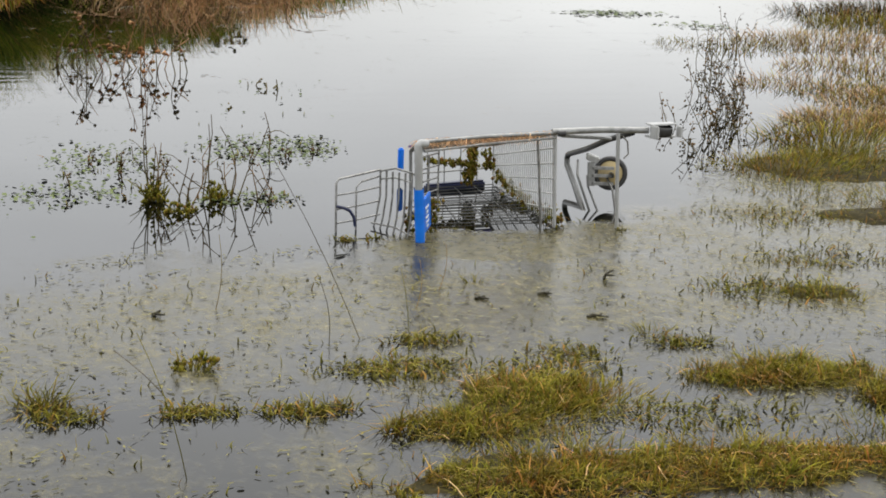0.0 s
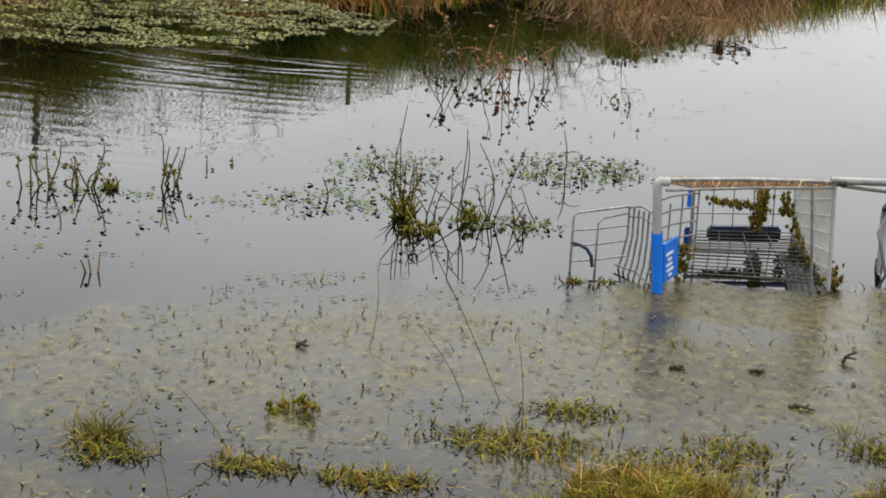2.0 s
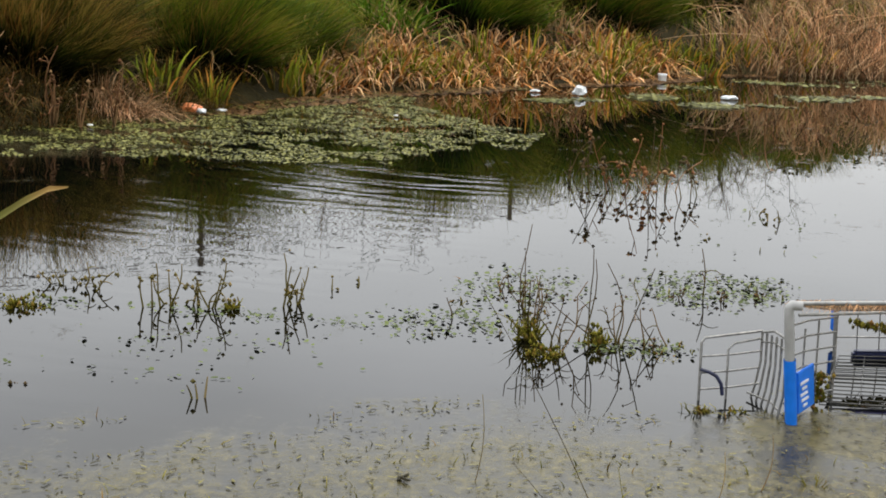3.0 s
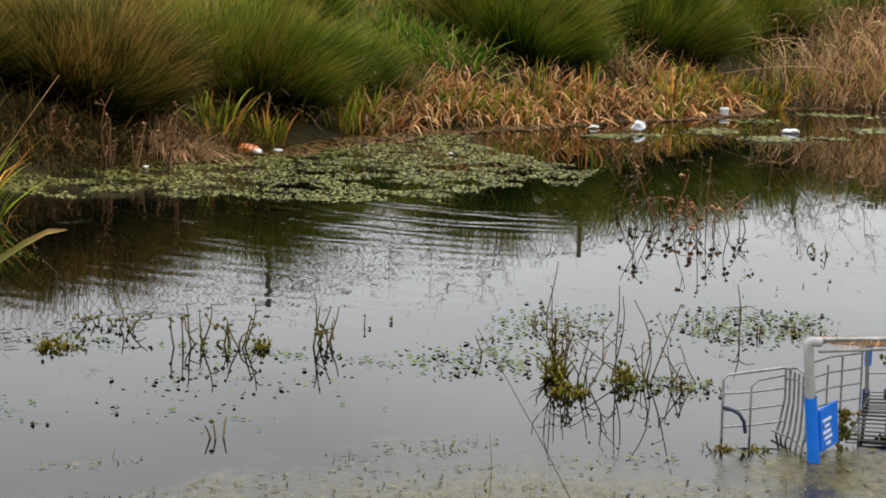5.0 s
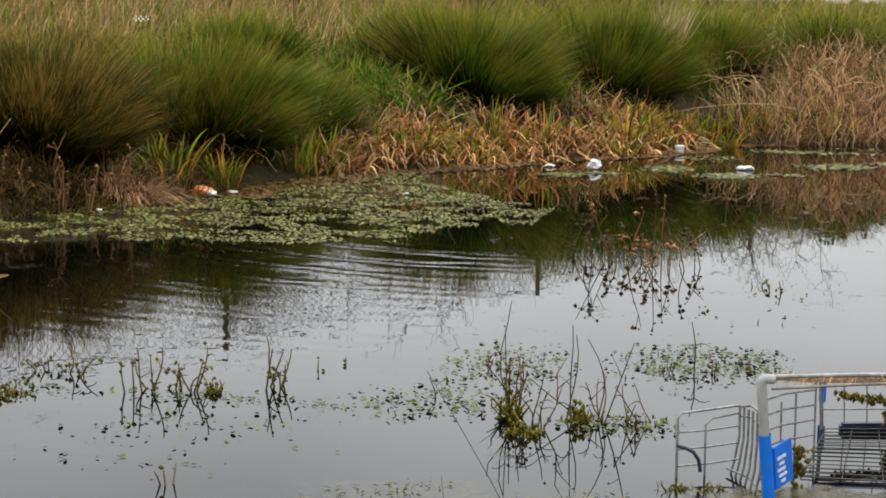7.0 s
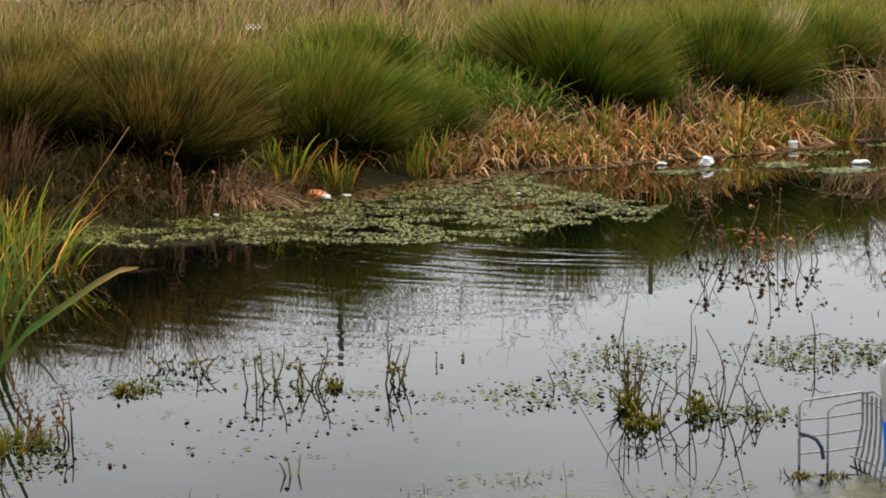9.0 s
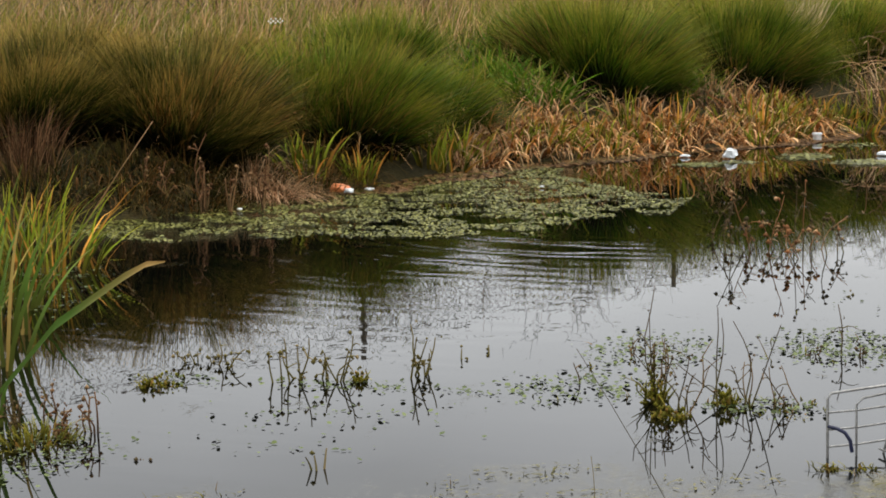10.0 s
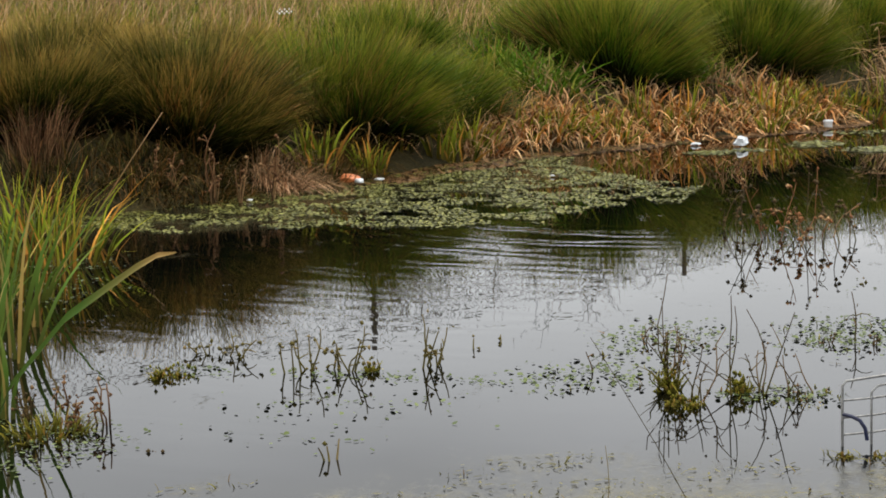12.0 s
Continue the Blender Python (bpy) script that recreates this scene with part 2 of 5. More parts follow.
def strips(name, root, length, lean, bend, width, mat, seg=4, parent=None, wave=0.0, seed=1, flat=None, tone=None):
    """Grass-like strips in one mesh. root (n,3); length, width (n,); lean (n,2): sideways reach per length at the tip; bend: droop."""
    n = len(root)
    rng = np.random.RandomState(seed)
    t = np.linspace(0, 1, seg + 1)[None, :, None]
    L = np.asarray(length, float)[:, None, None]
    ln = np.asarray(lean, float)[:, None, :]
    mag = np.linalg.norm(ln, axis=2, keepdims=True)
    bd = np.broadcast_to(np.asarray(bend, float), (n,))[:, None, None]
    xy = ln * L * (t * 0.35 + 0.65 * t ** (1.6))
    xy = xy + wave * L * (rng.rand(n, 1, 2) - 0.5) * np.sin(t * 6.0 + rng.rand(n, 1, 1) * 6)
    z = L * (t * np.sqrt(np.clip(1 - 0.55 * np.minimum(mag, 1.1) ** 2, 0.15, 1)) - bd * t ** 2.4)
    c = np.concatenate([xy, z], 2) + np.asarray(root)[:, None, :]
    ang = rng.rand(n) * 3.1416 if flat is None else np.broadcast_to(np.asarray(flat, float), (n,))
    side = np.stack([np.cos(ang), np.sin(ang), 0 * ang], 1)[:, None, :]
    taper = (1 - t ** 1.8) * 0.92 + 0.08
    w = np.asarray(width, float).reshape(-1, 1, 1) * np.ones((n, 1, 1)) * taper / 2
    v = np.stack([c - side * w, c + side * w], 2).reshape(-1, 3)
    base = (np.arange(n) * (seg + 1) * 2)[:, None] + (np.arange(seg) * 2)[None]
    base = base.ravel()
    f = np.stack([base, base + 1, base + 3, base + 2], 1)
    me = bpy.data.meshes.new(name)
    me.vertices.add(len(v))
    me.vertices.foreach_set("co", v.ravel())
    me.loops.add(f.size)
    me.loops.foreach_set("vertex_index", f.ravel())
    me.polygons.add(len(f))
    me.polygons.foreach_set("loop_start", np.arange(len(f)) * 4)
    u = np.repeat(rng.rand(n) if tone is None else np.clip(tone, 0, 1), (seg + 1) * 2)
    vv = np.tile(np.repeat(np.linspace(0, 1, seg + 1), 2), n)
    uv = me.uv_layers.new(name="UVMap")
    uv.data.foreach_set("uv", np.stack([u[f.ravel()], vv[f.ravel()]], 1).ravel())
    me.polygons.foreach_set("use_smooth", [True] * len(f))
    me.update(calc_edges=True)
    me.materials.append(mat)
    ob = new(name, me)
    ob.parent = parent
    return ob


# ---- ground and water ----
def ground_material():
    m, nt, b = material("wet_earth")
    co = coords(nt)
    big = node(nt, "ShaderNodeTexNoise", Scale=1.3, Detail=5.0)
    fine = node(nt, "ShaderNodeTexNoise", Scale=38.0, Detail=6.0)
    nt.links.new(co, big.inputs["Vector"])
    nt.links.new(co, fine.inputs["Vector"])
    r1 = ramp(nt, [(0.3, (0.02, 0.017, 0.007)), (0.55, (0.045, 0.038, 0.014)), (0.75, (0.085, 0.062, 0.028))])
    r2 = ramp(nt, [(0.3, (0.5, 0.5, 0.5)), (0.7, (1.3, 1.25, 1.2))])
    nt.links.new(big.outputs["Fac"], r1.inputs[0])
    nt.links.new(fine.outputs["Fac"], r2.inputs[0])
    nt.links.new(mix(nt, 1.0, r1.outputs[0], r2.outputs[0], "MULTIPLY"), b.inputs["Base Color"])
    b.inputs["Roughness"].default_value = 0.85
    b.inputs["Specular IOR Level"].default_value = 0.1
    bump(nt, b, fine.outputs["Fac"], 0.6, 0.02)
    return m


EARTH = ground_material()
ground, _ = sheet("ground", axis_steps(-900, 900, -7, 6, 0.12), axis_steps(-900, 1500, 1.6, 22, 0.12), height, EARTH)
tagged(ground, "muddy pond bank and bed of wet brown earth", "ground", kind="structure")


def water_material():
    m, nt, b = material("pond_water")
    co = coords(nt)
    b.inputs["IOR"].default_value = 1.33
    scum = nt.nodes.new("ShaderNodeAttribute")
    scum.attribute_name = "scum"
    nz = node(nt, "ShaderNodeTexNoise", Scale=3.2, Detail=6.0, Roughness=0.62)
    st = coords(nt, (1.25, 0.85, 1.0))
    nt.links.new(st, nz.inputs["Vector"])
    fine = node(nt, "ShaderNodeTexNoise", Scale=26.0, Detail=5.0, Roughness=0.7)
    nt.links.new(st, fine.inputs["Vector"])
    a1 = nt.nodes.new("ShaderNodeMath")
    a1.operation = "MULTIPLY_ADD"
    nt.links.new(fine.outputs["Fac"], a1.inputs[0])
    a1.inputs[1].default_value = 0.75
    nt.links.new(nz.outputs["Fac"], a1.inputs[2])
    a2 = nt.nodes.new("ShaderNodeMath")
    a2.operation = "MULTIPLY_ADD"
    nt.links.new(scum.outputs["Fac"], a2.inputs[0])
    a2.inputs[1].default_value = 0.62
    nt.links.new(a1.outputs[0], a2.inputs[2])
    mask = ramp(nt, [(0.0, (0, 0, 0)), (1.0, (1, 1, 1))])
    rng = node(nt, "ShaderNodeMapRange", From_Min=1.05, From_Max=1.5)
    nt.links.new(a2.outputs[0], rng.inputs["Value"])
    nt.links.new(rng.outputs["Result"], mask.inputs[0])
    algae = ramp(nt, [(0.32, (0.03, 0.027, 0.012)), (0.5, (0.085, 0.074, 0.033)), (0.68, (0.15, 0.129, 0.06))])
    nt.links.new(fine.outputs["Fac"], algae.inputs[0])
    deep = mix(nt, scum.outputs["Fac"], (0.002, 0.0022, 0.0014), (0.028, 0.026, 0.016))
    nt.links.new(mix(nt, mask.outputs[0], deep, algae.outputs[0]), b.inputs["Base Color"])
    sp = nt.nodes.new("ShaderNodeMapRange")
    sp.inputs["To Min"].default_value, sp.inputs["To Max"].default_value = 0.5, 0.2
    nt.links.new(mask.outputs[0], sp.inputs["Value"])
    nt.links.new(sp.outputs["Result"], b.inputs["Specular IOR Level"])
    rr = mix(nt, mask.outputs[0], (0.008, 0.008, 0.008), (0.28, 0.28, 0.28))
    nt.links.new(rr, b.inputs["Roughness"])
    # gentle swell plus the dying wake in the deeper water
    rip = nt.nodes.new("ShaderNodeAttribute")
    rip.attribute_name = "ripple"
    sw = node(nt, "ShaderNodeTexNoise", Scale=2.0, Detail=2.0)
    nt.links.new(coords(nt, (0.5, 1.6, 1.0)), sw.inputs["Vector"])
    sum1 = nt.nodes.new("ShaderNodeMath")
    sum1.operation = "MULTIPLY_ADD"
    nt.links.new(sw.outputs["Fac"], sum1.inputs[0])
    sum1.inputs[1].default_value = 0.12
    nt.links.new(rip.outputs["Fac"], sum1.inputs[2])
    sum2 = nt.nodes.new("ShaderNodeMath")
    sum2.operation = "MULTIPLY_ADD"
    nt.links.new(mask.outputs[0], sum2.inputs[0])
    sum2.inputs[1].default_value = 0.3
    nt.links.new(sum1.outputs[0], sum2.inputs[2])
    bump(nt, b, sum2.outputs[0], 0.35, 0.01)
    return m


WATER = water_material()
water, wv = sheet("water", axis_steps(-60, 60, -5, 5, 0.035), axis_steps(-30, 60, 1.8, 11, 0.035), lambda x, y: 0 * x, WATER)
tagged(water, "still grey pond water mirroring an overcast sky, scummy shallows", "water", kind="structure")


def scum_amount(x, y):
    """How much film floats at a place: thick in the shallows, a belt by the far reeds, loose rafts between."""
    edge = 4.45 - 0.35 * (x - 0.1) ** 2 * np.where(x < 0.1, 1, 0) + 1.15 * np.clip(x - 0.95, 0, 1.8) + 0.25 * waves(x, y, 0.9, 11)
    edge = np.maximum(edge, 3.1)
    near = np.clip((edge - y) / 0.6, 0, 1) * (0.72 - 0.42 * np.clip((3.5 - y) / 0.7, 0, 1)) + 0.34 * waves(x, y, 0.8, 14) * np.clip((edge - y) / 0.6, 0, 1)
    far = side_of(FAR_SHORE, x, y)
    belt = np.clip((far + 1.5 + 0.4 * waves(x, y, 1.6, 12)) / 0.3, 0, 1) * np.clip((y - 7.4) / 0.6, 0, 1) * np.where(x < -1.0, 1, 0.25)
    out = np.maximum(near, belt * 0.32 * np.clip((-1.6 - x) / 0.6, 0, 1))
    for cx, cy, rx, ry, a in RAFTS:
        q = ((x - cx) / rx) ** 2 + ((y - cy) / ry) ** 2 + 0.5 * waves(x, y, 0.5, 13)
        out = np.maximum(out, a * np.clip((1.2 - q) / 0.5, 0, 1))
    return out


RAFTS = [(-1.3, 12.7, 0.2, 0.2, 0.6), (-0.6, 13.45, 0.2, 0.3, 0.6), (-0.1, 13.0, 0.22, 0.25, 0.6),
         (0.65, 4.2, 0.42, 0.22, 1.05), (1.12, 4.3, 0.3, 0.2, 0.95)]
at = water.data.attributes.new("scum", "FLOAT", "POINT")
at.data.foreach_set("value", scum_amount(wv[:, 0], wv[:, 1]))


def ripple(x, y):
    """The dying wake of something that swam past: broken arcs that spread towards the open water."""
    out = np.zeros(np.shape(x))
    for cx, cy, near, reach, gap in ((-1.0, 9.9, 1.3, 3.0, 0.17),):
        d = np.hypot(x - cx, (y - cy)) + 0.1 * waves(x, y, 0.7, 71)
        fade = np.clip((d - near) / 0.4, 0, 1) * np.exp(-np.clip(d - near, 0, None) / (reach * 0.45)) * np.clip((9.2 - y) / 0.8, 0, 1)
        fade = fade * np.clip((-0.7 - x) / 0.9, 0, 1)
        out = out + np.sin(d * 6.28 / gap) * fade * (0.55 + 0.9 * waves(x, y, 1.3, 72))
    return 0.6 * out


at = water.data.attributes.new("ripple", "FLOAT", "POINT")
at.data.foreach_set("value", ripple(wv[:, 0], wv[:, 1]))


# ---- makers of small plants and thin things ----
def scatter(n, seed, x0, x1, y0, y1, keep):
    rng = np.random.RandomState(seed)
    pts = np.zeros((0, 2))
    while len(pts) < n:
        c = np.stack([rng.uniform(x0, x1, n * 2), rng.uniform(y0, y1, n * 2)], 1)
        pts = np.concatenate([pts, c[keep(c[:, 0], c[:, 1])]])
    return pts[:n]


def on_ground(p, sink=0.01):
    return np.stack([p[:, 0], p[:, 1], height(p[:, 0], p[:, 1]) - sink], 1)


def fill_mesh(name, v, f, mat, uv=None, smooth=True):
    """A mesh from arrays of corners and of equal-sided faces."""
    me = bpy.data.meshes.new(name)
    k = f.shape[1]
    me.vertices.add(len(v))
    me.vertices.foreach_set("co", np.asarray(v, float).ravel())
    me.loops.add(f.size)
    me.loops.foreach_set("vertex_index", f.ravel())
    me.polygons.add(len(f))
    me.polygons.foreach_set("loop_start", np.arange(len(f)) * k)
    if uv is not None:
        me.uv_layers.new(name="UVMap").data.foreach_set("uv", uv[f.ravel()].ravel())
    me.polygons.foreach_set("use_smooth", [smooth] * len(f))
    me.update(calc_edges=True)
    if mat:
        me.materials.append(mat)
    return me


def tubes(name, lines, mat, parent=None, sides=5, label="", seed=0):
    """Round rods along lines of points, joined into one mesh. lines: (points, radius at foot, radius at end)."""
    rng = np.random.RandomState(seed)
    vs, fs, uvs, at0 = [], [], [], 0
    for pts, r0, r1 in lines:
        pts = np.asarray(pts, float)
        n = len(pts)
        d = np.gradient(pts, axis=0)
        d /= np.linalg.norm(d, axis=1, keepdims=True) + 1e-9
        ref = np.eye(3)[np.argmin(np.abs(d).max(0))]
        s = np.cross(d, ref)
        s /= np.linalg.norm(s, axis=1, keepdims=True) + 1e-9
        u = np.cross(s, d)
        a = np.arange(sides) * 6.28319 / sides
        r = np.linspace(r0, r1, n)[:, None, None]
        ring = pts[:, None] + r * (s[:, None] * np.cos(a)[None, :, None] + u[:, None] * np.sin(a)[None, :, None])
        vs.append(ring.reshape(-1, 3))
        i, j = np.meshgrid(np.arange(n - 1), np.arange(sides), indexing="ij")
        i, j = i.ravel(), j.ravel()
        k = (j + 1) % sides
        fs.append(np.stack([i * sides + j, i * sides + k, (i + 1) * sides + k, (i + 1) * sides + j], 1) + at0)
        uvs.append(np.stack([np.full(n * sides, rng.rand()), np.repeat(np.linspace(0, 1, n), sides)], 1))
        at0 += n * sides
    ob = new(name, fill_mesh(name, np.concatenate(vs), np.concatenate(fs), mat, np.concatenate(uvs)))
    ob.parent = parent
    if label:
        tagged(ob, label)
    return ob


def blobs(name, centres, size, mat, parent=None, seed=0, squash=1.0):
    """Small knobbly grains (seed heads, buds) in one mesh."""
    rng = np.random.RandomState(seed)
    base = np.array([(1, 0, 0), (-1, 0, 0), (0, 1, 0), (0, -1, 0), (0, 0, 1), (0, 0, -1)], float)
    tri = np.array([(0, 2, 4), (2, 1, 4), (1, 3, 4), (3, 0, 4), (2, 0, 5), (1, 2, 5), (3, 1, 5), (0, 3, 5)])
    c = np.asarray(centres, float)
    n = len(c)
    s = np.broadcast_to(np.asarray(size, float), (n,))
    v = c[:, None] + base[None] * s[:, None, None] * rng.uniform(0.6, 1.3, (n, 6, 1)) * np.array([1, 1, squash])
    f = (tri[None] + (np.arange(n) * 6)[:, None, None]).reshape(-1, 3)
    uv = np.stack([np.repeat(rng.rand(n), 6), np.full(n * 6, 0.5)], 1)
    ob = new(name, fill_mesh(name, v.reshape(-1, 3), f, mat, uv))
    ob.parent = parent
    return ob


def flakes(name, p, size, mat, seed=0, long=1.6, lift=0.003, tilt=0.12):
    """Little irregular leaves lying on the water, one mesh."""
    rng = np.random.RandomState(seed)
    n = len(p)
    a = np.arange(6) * 6.28319 / 6
    th = rng.rand(n) * 6.28319
    s = np.broadcast_to(np.asarray(size, float), (n,))[:, None] * rng.uniform(0.6, 1.15, (n, 6))
    lx, ly = np.cos(a)[None] * s * long, np.sin(a)[None] * s
    x = p[:, :1] + lx * np.cos(th)[:, None] - ly * np.sin(th)[:, None]
    y = p[:, 1:2] + lx * np.sin(th)[:, None] + ly * np.cos(th)[:, None]
    z = lift + rng.rand(n, 1) * 0.003 + (lx * rng.normal(0, tilt, (n, 1)) + ly * rng.normal(0, tilt, (n, 1)))
    v = np.stack([x, y, np.maximum(z, 0.001)], 2).reshape(-1, 3)
    f = np.arange(n * 6).reshape(n, 6)
    uv = np.stack([np.repeat(rng.rand(n), 6), np.tile([0.1, 0.5, 0.9, 1.0, 0.6, 0.3], n)], 1)
    return new(name, fill_mesh(name, v, f, mat, uv, smooth=False))


def tuft(name, x, y, r, h, mat, n, seed, width=0.004, spread=0.8, z=None, sway=(0, 0), bend=0.25, seg=4, wave=0.05, label="", category="grass", group="", single=False):
    """A clump of leaves on one foot; single: every leaf is a part of its own."""
    rng = np.random.RandomState(seed)
    a, q = rng.rand(n) * 6.2832, np.sqrt(rng.rand(n))
    p = np.stack([x + np.cos(a) * q * r, y + np.sin(a) * q * r], 1)
    root = on_ground(p, 0.02)
    root[:, 2] = np.maximum(root[:, 2], -0.02) if z is None else z
    thing = new(name)
    foot = np.array([x, y, max(0.0, float(root[:, 2].mean()))])
    thing.location = foot
    lean = np.stack([np.cos(a), np.sin(a)], 1) * (q * spread * rng.uniform(0.4, 1.2, n))[:, None] + np.array(sway) + rng.normal(0, 0.14, (n, 2))
    L, bd, wd = h * rng.uniform(0.5, 1.1, n), bend * rng.uniform(0.3, 1.4, n), width * rng.uniform(0.7, 1.3, n)
    if single:
        for k in range(n):
            strips("leaf", root[k:k + 1] - foot, L[k:k + 1], lean[k:k + 1], bd[k:k + 1], wd[k:k + 1], mat, seg=seg, wave=wave, seed=seed + k, parent=thing)
    else:
        tagged(strips("leaf_mass", root - foot, L, lean, bd, wd, mat, seg=seg, wave=wave, seed=seed, parent=thing), kind="stuff")
    return tagged(thing, label, category, group)


def tussock(x, y, r, h, mat, n=3200, sway=(0.2, -0.08), seed=1, label="", spread=0.72):
    """Rush tussock: a fountain of green blades and some dead ones round an added dark core."""
    rng = np.random.RandomState(seed)
    thing = new("rush_tussock")
    z0 = max(0.0, float(height(x, y)))
    thing.location = (x, y, z0)
    # unseen core, added to block light and darken the tussock's inside
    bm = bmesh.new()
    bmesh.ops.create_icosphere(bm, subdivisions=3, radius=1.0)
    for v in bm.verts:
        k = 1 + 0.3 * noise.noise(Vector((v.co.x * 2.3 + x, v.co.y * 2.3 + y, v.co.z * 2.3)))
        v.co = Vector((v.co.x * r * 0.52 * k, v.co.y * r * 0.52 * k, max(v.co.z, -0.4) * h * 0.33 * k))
    me = bpy.data.meshes.new("shade_core")
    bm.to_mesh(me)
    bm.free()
    me.materials.append(CORE_DARK)
    core = new("shade_core", me)
    core.parent = thing
    tagged(core, "near-black core added for shade inside the tussock")
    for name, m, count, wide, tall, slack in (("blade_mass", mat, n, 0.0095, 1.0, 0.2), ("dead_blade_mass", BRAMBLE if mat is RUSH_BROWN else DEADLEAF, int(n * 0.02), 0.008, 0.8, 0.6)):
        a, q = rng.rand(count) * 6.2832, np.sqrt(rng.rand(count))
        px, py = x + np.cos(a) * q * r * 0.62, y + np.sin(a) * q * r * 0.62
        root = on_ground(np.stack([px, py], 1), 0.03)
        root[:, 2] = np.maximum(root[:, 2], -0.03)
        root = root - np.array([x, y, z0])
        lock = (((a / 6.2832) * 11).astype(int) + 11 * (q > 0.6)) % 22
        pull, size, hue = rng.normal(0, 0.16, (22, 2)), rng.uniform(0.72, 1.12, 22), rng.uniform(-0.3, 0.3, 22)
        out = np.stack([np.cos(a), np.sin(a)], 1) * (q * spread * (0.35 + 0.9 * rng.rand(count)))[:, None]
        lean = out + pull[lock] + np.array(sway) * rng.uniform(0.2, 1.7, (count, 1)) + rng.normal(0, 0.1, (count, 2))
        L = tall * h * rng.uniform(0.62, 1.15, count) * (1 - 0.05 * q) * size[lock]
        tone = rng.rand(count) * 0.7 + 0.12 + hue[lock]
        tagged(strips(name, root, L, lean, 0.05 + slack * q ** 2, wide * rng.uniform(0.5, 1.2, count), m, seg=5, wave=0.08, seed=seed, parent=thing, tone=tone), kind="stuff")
    return tagged(thing, label or "dense green rush tussock with browning tips on the bank", "rush", "tussocks on the far bank")


# ---- far bank ----
# near-black core colour, so the inside of a tussock reads as deep shade
CORE_DARK, nt, b = material("tussock_core_dark")
nz = node(nt, "ShaderNodeTexNoise", Scale=22.0, Detail=6.0)
nt.links.new(coords(nt, (1, 1, 0.35)), nz.inputs["Vector"])
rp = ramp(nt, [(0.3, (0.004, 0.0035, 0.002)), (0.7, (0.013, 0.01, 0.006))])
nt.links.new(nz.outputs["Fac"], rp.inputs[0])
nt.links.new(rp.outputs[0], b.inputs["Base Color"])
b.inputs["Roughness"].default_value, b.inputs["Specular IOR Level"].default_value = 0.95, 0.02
bump(nt, b, nz.outputs["Fac"], 0.8, 0.03)
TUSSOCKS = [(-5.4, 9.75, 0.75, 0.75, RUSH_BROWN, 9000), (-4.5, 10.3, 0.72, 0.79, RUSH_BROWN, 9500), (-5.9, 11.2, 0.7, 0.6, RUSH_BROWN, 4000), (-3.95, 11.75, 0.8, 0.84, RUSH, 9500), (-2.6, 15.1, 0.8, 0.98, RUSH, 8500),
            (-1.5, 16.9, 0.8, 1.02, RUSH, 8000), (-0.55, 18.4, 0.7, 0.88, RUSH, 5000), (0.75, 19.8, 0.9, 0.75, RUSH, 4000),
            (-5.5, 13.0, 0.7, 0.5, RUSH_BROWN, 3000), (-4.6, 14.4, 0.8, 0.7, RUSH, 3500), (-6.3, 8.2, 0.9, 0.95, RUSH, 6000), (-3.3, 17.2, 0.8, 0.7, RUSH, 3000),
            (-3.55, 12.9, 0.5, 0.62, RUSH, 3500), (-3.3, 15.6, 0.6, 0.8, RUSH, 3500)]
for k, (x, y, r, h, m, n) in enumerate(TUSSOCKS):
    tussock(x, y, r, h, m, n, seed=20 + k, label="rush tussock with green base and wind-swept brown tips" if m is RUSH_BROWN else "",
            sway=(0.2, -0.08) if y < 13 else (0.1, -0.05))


def clear_of_rushes(x, y, share=1.05):
    ok = np.ones(np.shape(x), bool)
    for cx, cy, r, *_ in TUSSOCKS:
        ok &= np.hypot(x - cx, y - cy) > r * share
    return ok


p = scatter(70000, 5, -14, 9, 5, 34, lambda x, y: (side_of(FAR_SHORE, x, y) > 0.75) & clear_of_rushes(x, y) & (np.random.RandomState(3).rand(len(x)) < np.clip(1.3 - (y - 12) / 30, 0.3, 1)))
rng = np.random.RandomState(6)
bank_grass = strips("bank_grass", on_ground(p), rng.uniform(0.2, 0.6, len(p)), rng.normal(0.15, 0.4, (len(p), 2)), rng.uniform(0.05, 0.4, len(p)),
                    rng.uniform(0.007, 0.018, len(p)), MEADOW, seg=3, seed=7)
tagged(bank_grass, "rough green and straw-coloured grass covering the far bank", "grass", kind="stuff")
p = scatter(8000, 15, -12, 1, 9, 26, lambda x, y: (side_of(FAR_SHORE, x, y) > 2.6 + 0.8 * waves(x, y, 2.0, 91)) & (x < -2.2 - 0.16 * (y - 9) + 2.5 * waves(x, y, 3.0, 92)))
dry_grass = strips("dry_bank_grass", on_ground(p), rng.uniform(0.3, 0.75, len(p)), rng.normal(0.12, 0.25, (len(p), 2)), rng.uniform(0.05, 0.3, len(p)),
                   rng.uniform(0.005, 0.01, len(p)), BRAMBLE, seg=3, seed=17)
tagged(dry_grass, "tall straw-brown dead grass on top of the bank", "grass", kind="stuff")


def along_shore(t):
    """A place on the far water's edge, t from 0 to 1 along the stretch that is seen."""
    line = np.array(FAR_SHORE[2:10])
    s = np.r_[0, np.cumsum(np.hypot(*np.diff(line, axis=0).T))]
    q = np.asarray(t) * s[-1]
    return np.stack([np.interp(q, s, line[:, 0]), np.interp(q, s, line[:, 1])], -1)


